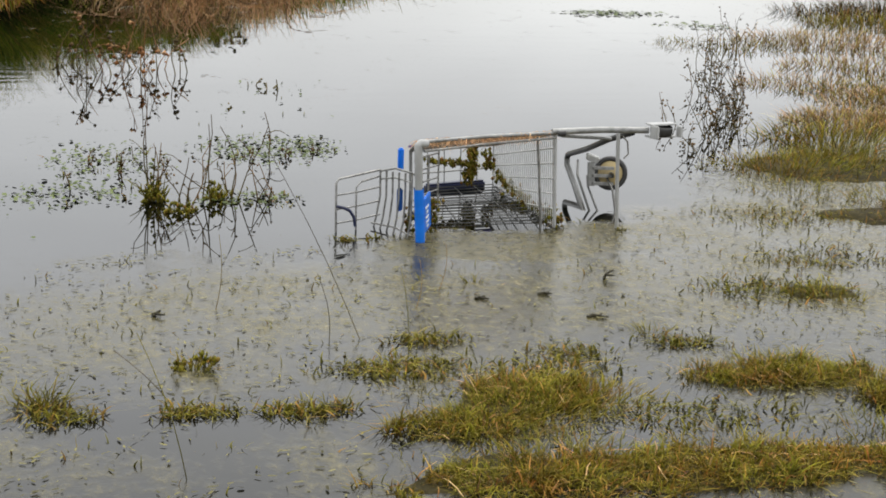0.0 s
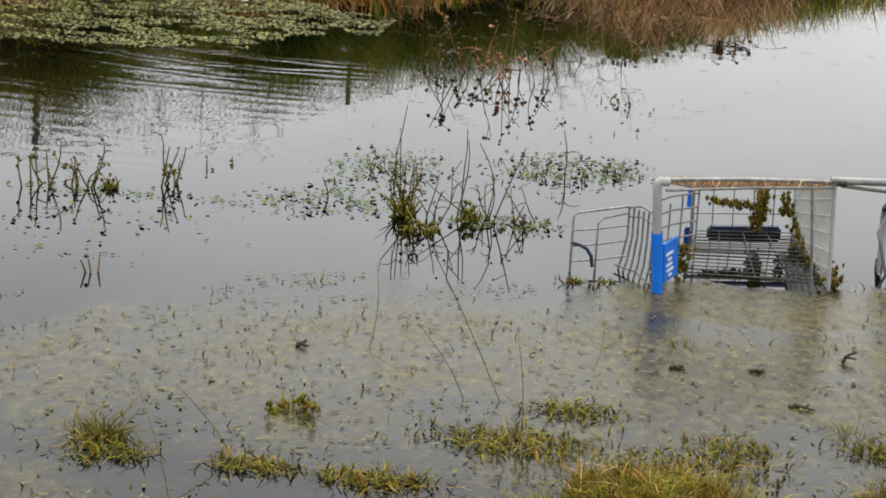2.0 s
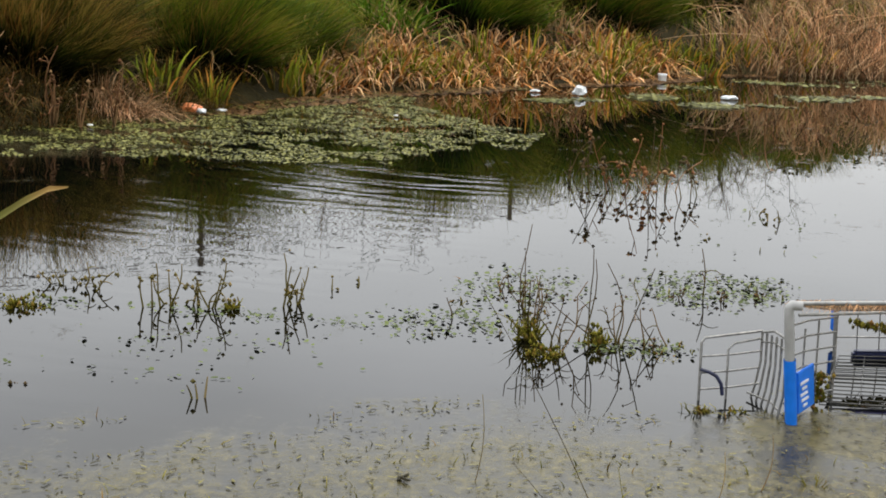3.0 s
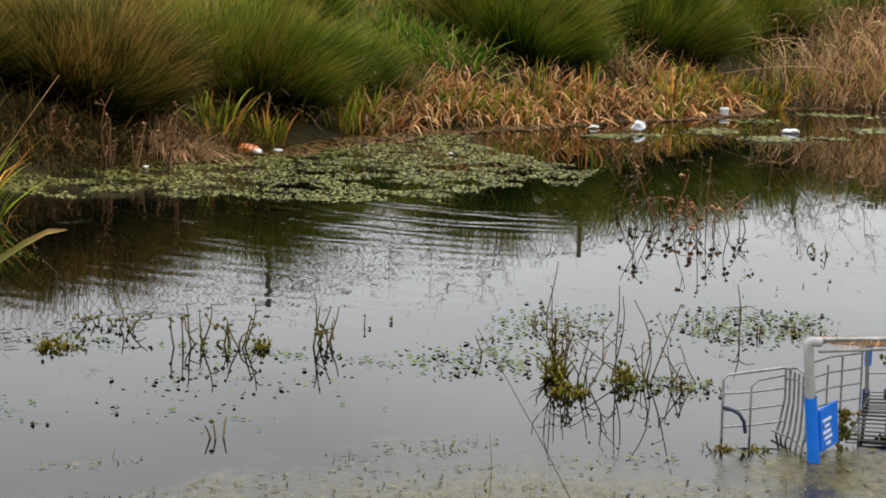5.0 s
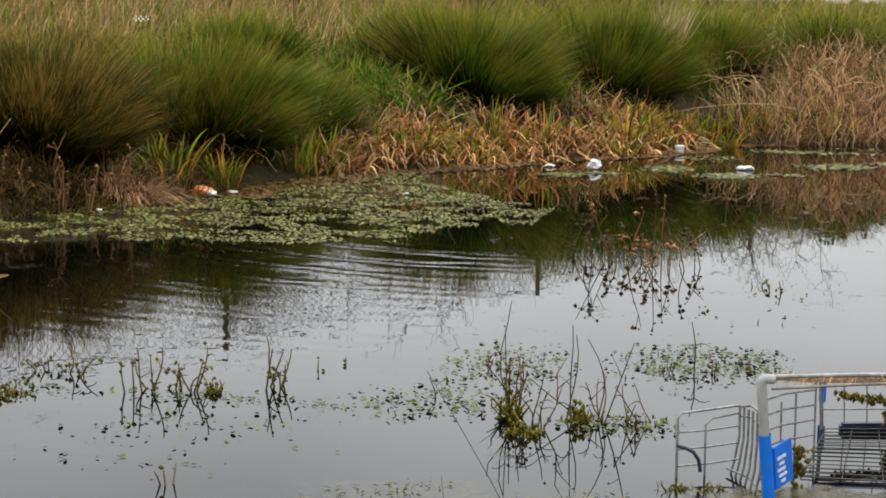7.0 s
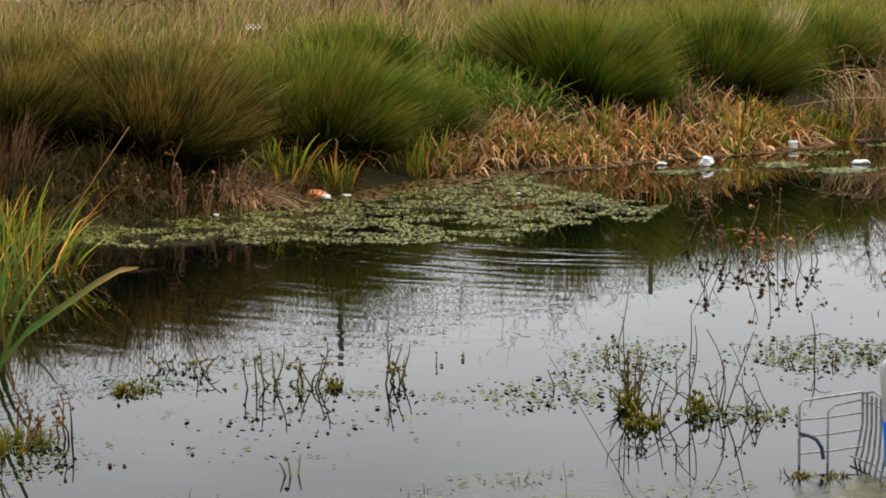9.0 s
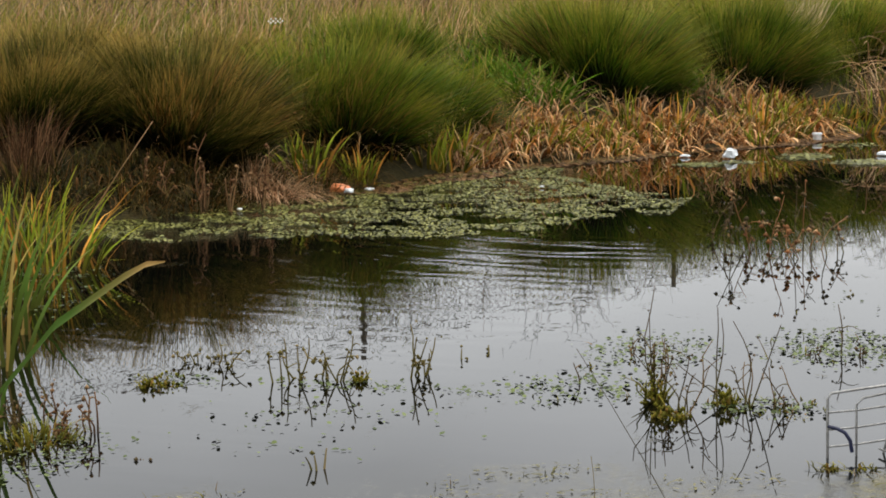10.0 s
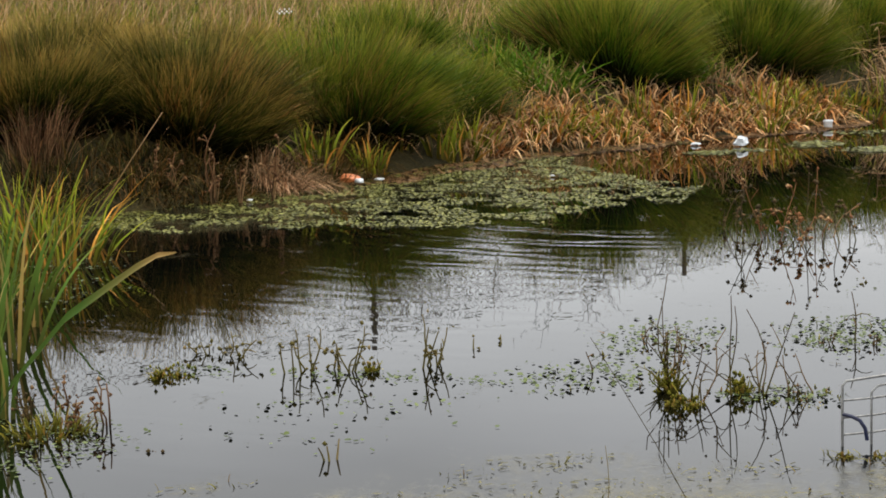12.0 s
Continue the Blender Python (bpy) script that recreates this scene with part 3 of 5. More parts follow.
rng = np.random.RandomState(31)
for k in range(52):
    t = 0.2 + 0.78 * (k + rng.rand() * 0.8) / 52
    x, y = along_shore(t)
    x, y = x + rng.normal(-0.16, 0.16), y + rng.normal(0.1, 0.16)
    tuft("sedge_clump", x, y, 0.13, rng.uniform(0.26, 0.52), SEDGE, int(rng.uniform(16, 38)), 100 + k, width=rng.uniform(0.018, 0.027), spread=0.6, bend=0.32, sway=(0.06, -0.1), seg=6,
         label="yellow-green sedge clump at the water's edge", group="sedges along the far water's edge")
for k in range(64):
    t = 0.4 + 0.42 * (k + rng.rand()) / 64
    x, y = along_shore(t)
    up = rng.rand()
    tuft("dead_leaf_clump", x - 0.05 - up * 0.4, y + up * 0.36 - 0.05, 0.2, rng.uniform(0.3, 0.55), DEADLEAF, 38, 200 + k, width=0.023, spread=1.0, bend=0.85, wave=0.22, seg=6,
         sway=(0.12, -0.4), label="drooping orange-brown dead leaves over the bank foot", category="leaves", group="dead leaf clumps")
# bank-foot clumps get the grass colour that has shade painted in
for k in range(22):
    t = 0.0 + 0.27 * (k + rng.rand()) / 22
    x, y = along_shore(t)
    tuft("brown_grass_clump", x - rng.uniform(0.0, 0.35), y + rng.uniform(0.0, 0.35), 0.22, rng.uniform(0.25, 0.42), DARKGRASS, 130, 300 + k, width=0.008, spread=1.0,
         bend=0.6, sway=(0.2, -0.3), label="brown-green grass hanging over the water, darkened as if shaded", group="grass clumps at the bank foot")
tuft("brown_grass_clump", -3.45, 10.85, 0.08, 0.42, SEDGE, 22, 334, width=0.016, spread=0.5, bend=0.3, sway=(0.0, -0.1), label="fresh green sedge fan by the litter", group="sedges along the far water's edge")
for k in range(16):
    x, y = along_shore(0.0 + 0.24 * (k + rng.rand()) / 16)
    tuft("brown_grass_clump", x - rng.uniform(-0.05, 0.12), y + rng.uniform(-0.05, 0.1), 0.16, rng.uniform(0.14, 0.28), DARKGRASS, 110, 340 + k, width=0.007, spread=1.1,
         bend=0.7, sway=(0.15, -0.35), wave=0.2, label="brown-green grass hanging over the water, darkened as if shaded", group="grass clumps at the bank foot")
tuft("brown_grass_clump", -4.95, 9.0, 0.18, 0.5, DOCK, 260, 335, width=0.006, spread=0.4, bend=0.2, sway=(0.05, 0.0), label="upright red-brown dead grass at the bank foot", group="grass clumps at the bank foot")
tuft("brown_grass_clump", -3.85, 10.05, 0.14, 0.45, BRAMBLE, 320, 336, width=0.006, spread=0.9, bend=0.75, sway=(0.5, -0.3),
     label="reddish-brown swept grass clump hanging to the water", group="grass clumps at the bank foot")
tuft("brown_grass_clump", -3.7, 10.0, 0.12, 0.42, BRAMBLE, 200, 333, width=0.006, spread=0.9, bend=0.7, sway=(0.45, -0.3),
     label="reddish-brown swept grass clump hanging to the water", group="grass clumps at the bank foot")


def knob_plant(name, x, y, stems, h, spread, mat, seed, knob=0.008, r=0.003, z=-0.02, fork=2, label="", category="plant", group="", lean=(0, 0), knobs=3):
    """Dead upright plant: thin forked stems with knobbly seed heads."""
    rng = np.random.RandomState(seed)
    thing = new(name)
    thing.location = (x, y, z)
    for k in range(stems):
        lines, heads = [], []
        b = np.array([rng.normal(0, spread * 0.35), rng.normal(0, spread * 0.35), 0])
        d = np.array([rng.normal(lean[0], spread) / h * 0.7, rng.normal(lean[1], spread) / h * 0.5, 1.0])
        L = h * rng.uniform(0.4, 1.1)
        t = np.linspace(0, 1, 6)[:, None]
        pts = b + d * L * t + np.array([*rng.normal(0, 0.1 * L, 2), 0]) * np.sin(t * rng.uniform(2, 6)) * t
        lines.append((pts, r, r * 0.5))
        for q in range(rng.randint(0, knobs + 1)):
            heads.append(pts[-1] + rng.normal(0, 0.008, 3) - np.array([0, 0, q * 0.012]))
        for q in range(rng.randint(0, fork + 2)):
            i = rng.randint(2, 5)
            s = np.array([rng.normal(0, 1), rng.normal(0, 1), rng.uniform(0.3, 1.6)])
            s = s / np.linalg.norm(s) * L * rng.uniform(0.12, 0.42)
            tt = np.linspace(0, 1, 4)[:, None]
            tw = pts[i] + s * tt + np.array([0, 0, -0.25 * L]) * tt ** 2 * rng.rand()
            lines.append((tw, r * 0.7, r * 0.35))
            heads += [tw[-1], tw[-1] + rng.normal(0, 0.007, 3)][:rng.randint(0, 3)]
        stem = tubes("stem", lines, mat, thing, 4, seed=seed + k)
        if heads and knobs:
            tagged(blobs("seed_head", np.array(heads), knob * rng.uniform(0.5, 1.2, len(heads)), mat, stem, seed + k), kind="stuff")
    return tagged(thing, label, category, group)


rng = np.random.RandomState(44)
for k in range(7):
    x, y = -4.25 + 0.1 * k + rng.normal(0, 0.08), 9.15 + 0.055 * k + rng.normal(0, 0.06)
    knob_plant("dock_stalk", x, y, 4, rng.uniform(0.28, 0.45), 0.06, DOCK, 400 + k, knob=0.014, r=0.006, z=0.0, label="dead reddish-brown dock stalk with clustered seed heads",
               group="dock stalks at the bank foot")


def bare_shrub(x, y, h, spread, mat, seed, n=16, z=None, label="", category="shrub", thick=0.012):
    """Leafless shrub: limbs from the ground that fork into many fine twigs."""
    rng = np.random.RandomState(seed)
    thing = new("bare_shrub")
    z0 = float(height(x, y)) - 0.05 if z is None else z
    thing.location = (x, y, z0)
    limbs, twigs = [], []
    for k in range(n):
        a = rng.rand() * 6.28
        d = np.array([np.cos(a) * spread * rng.uniform(0.2, 1), np.sin(a) * spread * rng.uniform(0.2, 1), h * rng.uniform(0.55, 1.0)])
        t = np.linspace(0, 1, 7)[:, None]
        pts = d * t + np.array([0, 0, -0.25 * h * rng.rand()]) * t ** 2 + rng.normal(0, 0.03 * h, (7, 3)) * t
        limbs.append((pts, thick, thick * 0.3))
        for q in range(9):
            i = rng.randint(3, 7)
            s = rng.normal(0, 1, 3)
            s[2] = abs(s[2]) * 0.7
            s = s / np.linalg.norm(s) * h * rng.uniform(0.12, 0.4)
            tt = np.linspace(0, 1, 4)[:, None]
            tw = pts[i] + s * tt + rng.normal(0, 0.02 * h, (4, 3)) * tt
            twigs.append((tw, thick * 0.4, thick * 0.15))
            for _ in range(3):
                s2 = rng.normal(0, 1, 3)
                s2 = s2 / np.linalg.norm(s2) * h * rng.uniform(0.06, 0.16)
                twigs.append((tw[rng.randint(1, 4)] + s2 * np.linspace(0, 1, 3)[:, None], thick * 0.22, thick * 0.1))
    for q, limb in enumerate(limbs):
        tubes("limb", [limb], mat, thing, 4, seed=seed + q)
    tagged(tubes("twig_mass", twigs, mat, thing, 3, seed=seed + 1), kind="stuff")
    return tagged(thing, label, category, "bare shrubs behind the bank")


# ---- fence and bare shrubs behind the bank ----
POSTS = [(-9.5, 13.2), (-6.4, 18.8), (-3.38, 24.2), (-0.4, 30.0), (2.7, 35.6)]
fence = new("wire_fence")
fence.location = (-3.38, 24.2, 1.0)
m, nt, b = material("weathered_post")
nz = node(nt, "ShaderNodeTexNoise", Scale=9.0, Detail=5.0)
nt.links.new(coords(nt, (1, 1, 0.2)), nz.inputs["Vector"])
rp = ramp(nt, [(0.3, (0.06, 0.05, 0.04)), (0.7, (0.16, 0.13, 0.1))])
nt.links.new(nz.outputs["Fac"], rp.inputs[0])
nt.links.new(rp.outputs[0], b.inputs["Base Color"])
b.inputs["Roughness"].default_value = 0.85
POSTWOOD = m
for x, y in POSTS:
    tubes("post", [([(x + 3.38, y - 24.2, -0.2), (x + 3.38, y - 24.2, 0.8), (x + 3.38, y - 24.2, 1.92)], 0.038, 0.035)], POSTWOOD, fence, 10)
for hz in (0.6, 1.0, 1.4, 1.7, 1.84):
    pts = []
    for (ax, ay), (bx, by) in zip(POSTS, POSTS[1:]):
        for q in np.linspace(0, 1, 9)[:-1]:
            pts.append((ax + (bx - ax) * q + 3.38, ay + (by - ay) * q - 24.2, hz - 0.05 * math.sin(q * 3.14)))
    tubes("wire", [(pts, 0.006, 0.006)], POSTWOOD, fence, 4)
tagged(fence, "wire fence on dark weathered wooden posts", "fence")
rng = np.random.RandomState(55)
for k in range(13):
    q = k / 12
    x, y = -9.0 + 9.4 * q + rng.normal(0, 0.3), 14.5 + 15.5 * q + rng.normal(0, 0.5)
    bare_shrub(x, y, rng.uniform(1.4, 2.0), 1.1, TWIG, 500 + k, n=12, label="leafless dark-twigged shrub by the wire fence")
# chain-link netting between the posts
net = []
for (ax, ay), (bx, by) in zip(POSTS, POSTS[1:]):
    run = math.hypot(bx - ax, by - ay)
    steps = int(run / 0.13)
    for k in range(-14, steps):
        for d in (1, -1):
            pts = []
            for h in (0.0, 0.9, 1.8):
                q = (k * 0.13 + (h if d > 0 else 1.8 - h)) / run
                pts.append((ax + (bx - ax) * min(max(q, 0), 1) + 3.38, ay + (by - ay) * min(max(q, 0), 1) - 24.2, h))
            net.append((pts, 0.0035, 0.0035))
tagged(tubes("chain_link", net, POSTWOOD, fence, 3, "rusty chain-link netting"), kind="stuff")

# ---- lone tree far behind the bank ----
def far_tree(x, y, h, wide, seed):
    rng = np.random.RandomState(seed)
    thing = new("far_tree")
    z0 = float(height(x, y))
    thing.location = (x, y, z0 - 0.1)
    tubes("trunk", [([(0, 0, 0), (0.05, 0, h * 0.3), (0.0, 0.05, h * 0.62)], 0.16, 0.08)], POSTWOOD, thing, 8)
    tips = []
    for k in range(14):
        a = rng.rand() * 6.28
        d = np.array([math.cos(a) * wide * 0.45 * rng.uniform(0.3, 1), math.sin(a) * wide * 0.45 * rng.uniform(0.3, 1), h * rng.uniform(0.5, 0.95)])
        base = np.array([0, 0, h * rng.uniform(0.25, 0.6)])
        tubes("limb", [(np.stack([base, (base + d) / 2 + [0, 0, 0.1], d]), 0.05, 0.015)], POSTWOOD, thing, 5, seed=k)
        tips.append(d)
    own = rng.randint(0, len(tips), 2600)
    p = np.array(tips)[own] + rng.normal(0, 1, (2600, 3)) * [wide * 0.13, wide * 0.13, h * 0.05]
    tagged(strips("crown", p, rng.uniform(0.2, 0.45, len(p)), rng.normal(0, 0.9, (len(p), 2)), 0.4, rng.uniform(0.1, 0.2, len(p)), DARKGRASS, seg=2, seed=seed, parent=thing), kind="stuff")
    return tagged(thing, "small dark-leaved tree standing far behind the bank", "tree")


far_tree(4.5, 60.0, 5.4, 3.0, 77)
far_tree(2.1, 61.0, 4.9, 2.4, 78)

# ---- dry bramble thicket on the right part of the far bank ----
for k, (x, y, h) in enumerate([(0.6, 17.6, 0.6), (1.3, 17.8, 0.68), (1.9, 18.3, 0.68), (1.5, 19.2, 0.7), (0.5, 18.7, 0.75), (0.15, 16.95, 0.5), (0.75, 17.1, 0.5), (1.3, 17.2, 0.45)]):
    tuft("dry_thicket", x, y, 0.55, h, THICKET, 420, 600 + k, width=0.012, spread=0.7, bend=0.35, wave=0.3, seg=5, sway=(-0.05, -0.2),
         label="tangled red-brown thicket of dry stems", category="thicket", group="dry thickets")
rng = np.random.RandomState(61)
arcs = []
for k in range(46):
    b = np.array([rng.uniform(-0.4, 2.2), 0, 0])
    b[1] = 17.5 + 0.45 * b[0] + rng.normal(0, 0.4)
    b[2] = max(0, float(height(b[0], b[1]))) - 0.02
    s = np.array([rng.normal(-0.1, 0.5), rng.normal(-0.2, 0.3), rng.uniform(0.7, 1.3)])
    t = np.linspace(0, 1, 7)[:, None]
    arcs.append((b + s * t + np.array([rng.normal(0, 0.4), -0.3, -0.6]) * t ** 2.5, 0.008, 0.003))
tagged(tubes("dry_stems", arcs, THICKET, seed=3), "long pale dry stems arching out of the thicket", "stems", kind="stuff")

# leafy green weeds and tangled straw between the rushes
HERB = blade_material("fresh_herb", (0.05, 0.09, 0.01), (0.08, 0.19, 0.012), (0.13, 0.26, 0.02), (0.2, 0.24, 0.04), 0.2, foot=0.1)
rng = np.random.RandomState(71)
for k, (x, y) in enumerate([(-4.15, 12.7), (-3.4, 14.4), (-2.9, 16.4), (-3.6, 15.6), (-2.1, 15.6), (-4.8, 12.9), (-1.9, 17.8), (-3.0, 14.0)]):
    tuft("green_herb", x, y, 0.3, 0.5, HERB, 260, 650 + k, width=0.03, spread=0.8, bend=0.5, wave=0.2, sway=(0.1, -0.1), label="leafy bright green weed among the rushes", category="weed", group="green weeds on the bank")
for k, (x, y) in enumerate([(-3.05, 13.0), (-2.75, 13.9), (-2.2, 14.6), (-1.6, 15.6), (-3.25, 12.4), (-1.1, 16.4), (-3.0, 14.6)]):
    tuft("straw_tangle", x, y, 0.28, 0.6, BRAMBLE, 110, 670 + k, width=0.012, spread=1.0, bend=0.75, wave=0.3, sway=(0.1, -0.2), label="tangled pale straw bent over among the rushes", category="grass", group="straw tangles")

# pale dead sheaf behind the rushes
PALESTRAW = blade_material("pale_straw", (0.3, 0.24, 0.15), (0.5, 0.4, 0.27), (0.6, 0.5, 0.36), (0.55, 0.45, 0.33), 0.2, 0.7, 0.1)
tuft("straw_sheaf", -1.0, 18.0, 0.1, 0.75, PALESTRAW, 220, 690, width=0.013, spread=0.25, bend=0.06, z=0.72, sway=(0.1, 0.0), label="pale upright sheaf of dead straw among the rushes", category="straw")
fl = new("white_flowers")
fl.location = (-4.44, 11.74, 0.9)
tubes("stems", [([(0, 0, -0.1), (0.02, 0, 0.12), (0.01 + 0.03 * q, 0.02 * q, 0.26)], 0.004, 0.002) for q in (-1, 0, 1)], MEADOW, fl, 4)
m, nt, b = material("white_petal")
b.inputs["Base Color"].default_value = (0.8, 0.8, 0.74, 1)
blobs("blossoms", np.array([(0.01 + 0.03 * q + dx, 0.02 * q, 0.26 + dz) for q in (-1, 0, 1) for dx, dz in ((0, 0), (0.02, 0.012), (-0.018, 0.015), (0.004, 0.03))]), 0.009, m, fl, 3)
tagged(fl, "small white blossoms on a green stem in the grass", "flowers")


# ---- floating leaves ----
def leaf_material(name, a, c, d, rough=0.45):
    m, nt, b = material(name)
    geo = nt.nodes.new("ShaderNodeNewGeometry")
    rp = ramp(nt, [(0.0, a), (0.5, c), (1.0, d)])
    nt.links.new(geo.outputs["Random Per Island"], rp.inputs[0])
    nt.links.new(rp.outputs[0], b.inputs["Base Color"])
    b.inputs["Roughness"].default_value = rough
    b.inputs["Specular IOR Level"].default_value = 0.12
    return m


PAD = leaf_material("floating_leaf", (0.035, 0.038, 0.007), (0.12, 0.122, 0.02), (0.27, 0.255, 0.07))
PAD_DARK = leaf_material("dark_floating_leaf", (0.03, 0.04, 0.01), (0.075, 0.1, 0.028), (0.15, 0.18, 0.06))
SCRAP = leaf_material("sodden_scrap", (0.035, 0.032, 0.01), (0.1, 0.09, 0.03), (0.2, 0.18, 0.07), 0.6)
DARKBIT = leaf_material("dark_scrap", (0.015, 0.013, 0.01), (0.03, 0.027, 0.016), (0.07, 0.06, 0.03), 0.6)


def belt_keep(x, y):
    far = side_of(FAR_SHORE, x, y)
    front = np.interp(x, [-4.6, -3.5, -2.8, -2.2, -1.75, -1.5, -1.15], [7.9, 8.2, 8.25, 8.35, 8.5, 9.2, 9.6]) + 0.4 * waves(x, y, 0.8, 41)
    gap = waves(x, y, 0.7, 42) + 0.6 * waves(x, y, 0.25, 43)
    back = np.interp(x, [-2.7, -1.9, -1.1], [12.9, 11.4, 10.3]) + 0.5 * waves(x, y, 0.8, 45)
    edge = (far > -0.35 + 0.2 * waves(x, y, 0.8, 46)) & (x < -1.3)
    return (far < 0.1) & (y > front) & ((y < back) | edge) & (x < -1.05) & (gap > -0.14)


p = scatter(26000, 40, -5, 0.2, 7.6, 15.2, belt_keep)
rng = np.random.RandomState(41)
tagged(flakes("floating_leaves", p, rng.uniform(0.003, 0.0115, len(p)), PAD, 42, 1.3, tilt=0.2), "raft of small yellow-green floating leaves", "pondweed", kind="stuff")


# sodden orange-brown leaf litter along the water's edge
LITTER = leaf_material("wet_leaf_litter", (0.03, 0.015, 0.006), (0.12, 0.06, 0.02), (0.26, 0.14, 0.05), 0.55)
p = scatter(9000, 47, -3.6, 0.4, 10.4, 17.4, lambda x, y: np.abs(side_of(FAR_SHORE, x, y) + 0.2 + 0.2 * waves(x, y, 0.9, 48)) < 0.22)
tagged(flakes("leaf_litter", p, rng.uniform(0.005, 0.018, len(p)), LITTER, 49, 2.0, tilt=0.15), "sodden orange-brown leaf litter along the water's edge", "leaf litter", kind="stuff")


def patch_pts(patches, seed):
    rng = np.random.RandomState(seed)
    out = []
    for cx, cy, rx, ry, n in patches:
        n = int(n * 1.5)
        a, q = rng.rand(n) * 6.2832, np.sqrt(rng.rand(n)) * rng.uniform(0.5, 1.2, n)
        out.append(np.stack([cx + np.cos(a) * q * rx, cy + np.sin(a) * q * ry], 1))
    return np.concatenate(out)


p = patch_pts([(-0.62, 5.05, 0.3, 0.25, 170), (-0.5, 5.65, 0.25, 0.4, 240), (0.12, 5.85, 0.3, 0.35, 330), (0.33, 5.95, 0.15, 0.25, 120), (-0.03, 4.93, 0.2, 0.14, 130), (-1.0, 4.95, 0.25, 0.05, 26),
               (-1.2, 4.6, 0.5, 0.25, 40), (-1.35, 4.95, 0.3, 0.12, 60), (-1.9, 4.9, 0.2, 0.1, 40), (0.4, 7.6, 0.3, 0.5, 12), (0.2, 6.9, 0.5, 0.7, 16), (-1.3, 4.3, 0.4, 0.25, 30)], 50)
tagged(flakes("floating_leaves", p, np.random.RandomState(51).uniform(0.003, 0.0095, len(p)), PAD_DARK, 52, 1.2, tilt=0.3), "loose green floating leaves on open water", "pondweed", kind="stuff")
p = patch_pts([(-1.32, 12.7, 0.22, 0.22, 200), (-1.05, 12.95, 0.18, 0.12, 70), (-0.6, 13.45, 0.2, 0.32, 330), (-0.1, 12.98, 0.24, 0.26, 330), (0.36, 13.2, 0.2, 0.1, 70), (0.75, 14.1, 0.35, 0.3, 260), (1.4, 14.5, 0.5, 0.2, 170), (-0.3, 14.6, 0.3, 0.3, 120), (0.5, 15.6, 0.6, 0.25, 220), (1.8, 16.2, 0.9, 0.5, 300)], 53)
tagged(flakes("floating_leaves", p, np.random.RandomState(54).uniform(0.008, 0.024, len(p)), PAD, 55, 1.3), "pale green leaf rafts in the far corner of the pond", "pondweed", kind="stuff")
p = patch_pts([(-1.82, 3.95, 0.2, 0.3, 120), (-1.98, 4.2, 0.16, 0.2, 100), (-3.2, 6.2, 0.3, 0.5, 120), (-3.5, 6.9, 0.3, 0.3, 120)], 56)
tagged(flakes("floating_leaves", p, np.random.RandomState(57).uniform(0.003, 0.008, len(p)), PAD_DARK, 58, 1.4), "green leaves floating round the reed foot", "pondweed", kind="stuff")


# upright leaves and buds in the open leaf rafts
p = patch_pts([(-0.62, 5.05, 0.3, 0.25, 10), (-0.5, 5.65, 0.25, 0.4, 16), (0.12, 5.85, 0.3, 0.35, 20), (0.33, 5.95, 0.15, 0.25, 8), (-0.05, 4.95, 0.2, 0.14, 24), (0.2, 6.9, 0.5, 0.7, 6)], 150)
rng = np.random.RandomState(151)
tagged(strips("raft_sprigs", np.concatenate([p, np.full((len(p), 1), -0.003)], 1), rng.uniform(0.008, 0.028, len(p)), rng.normal(0, 0.5, (len(p), 2)), 0.1, rng.uniform(0.004, 0.009, len(p)), MOSS, seg=3, seed=152),
       "small upright leaves standing in the floating rafts", "pondweed", kind="stuff")


def shallows(x, y):
    return (scum_amount(x, y) > 0.3 + 0.45 * waves(x, y, 0.45, 61)) & (y < 6.0) & (height(x, y) < 0)


rng = np.random.RandomState(62)
p = scatter(5200, 60, -1.9, 2.9, 2.0, 5.6, shallows)
tagged(flakes("sodden_scraps", p, rng.uniform(0.001, 0.0042, len(p)), SCRAP, 63, 3.4, tilt=0.04), "sodden tan leaf scraps drifting in the shallows", "debris", kind="stuff")
p = scatter(170, 64, -1.9, 2.9, 2.0, 5.6, shallows)
tagged(flakes("dark_scraps", p, rng.uniform(0.0015, 0.006, len(p)), DARKBIT, 65, 2.2, tilt=0.12), "dark rotten leaf scraps on the shallow water", "debris", kind="stuff")
# short sodden stubs that poke through the film
p = scatter(900, 66, -1.6, 2.9, 2.1, 5.4, shallows)
root = np.stack([p[:, 0], p[:, 1], np.full(len(p), -0.004)], 1)
tagged(strips("stem_stubs", root, rng.uniform(0.008, 0.04, len(p)), rng.normal(0, 0.7, (len(p), 2)), 0.2, rng.uniform(0.003, 0.006, len(p)), MOSS, seg=2, seed=67),
       "short dead stem stubs standing in the shallows", "debris", kind="stuff")

# ---- marsh grass on the near islands and the right-hand shore ----
p = np.concatenate([scatter(30000, 8, -0.6, 2.0, 1.95, 3.3, lambda x, y: (height(x, y) > 0.0014 + 0.007 * waves(x, y, 0.13, 19))), scatter(15000, 18, 1.0, 4.8, 3.2, 9.5, lambda x, y: (height(x, y) > 0.0005))])
rng = np.random.RandomState(9)
tall = np.clip(0.85 + 1.5 * waves(p[:, 0], p[:, 1], 0.22, 20), 0.35, 1.9)
marsh = strips("marsh_grass", on_ground(p, 0.0), rng.uniform(0.015, 0.048, len(p)) * tall, rng.normal(0, 0.75, (len(p), 2)), rng.uniform(0.1, 0.6, len(p)),
               rng.uniform(0.002, 0.0042, len(p)), MARSH, seg=3, seed=10)
tagged(marsh, "matted yellow-green marsh grass on low wet hummocks", "grass", kind="stuff")

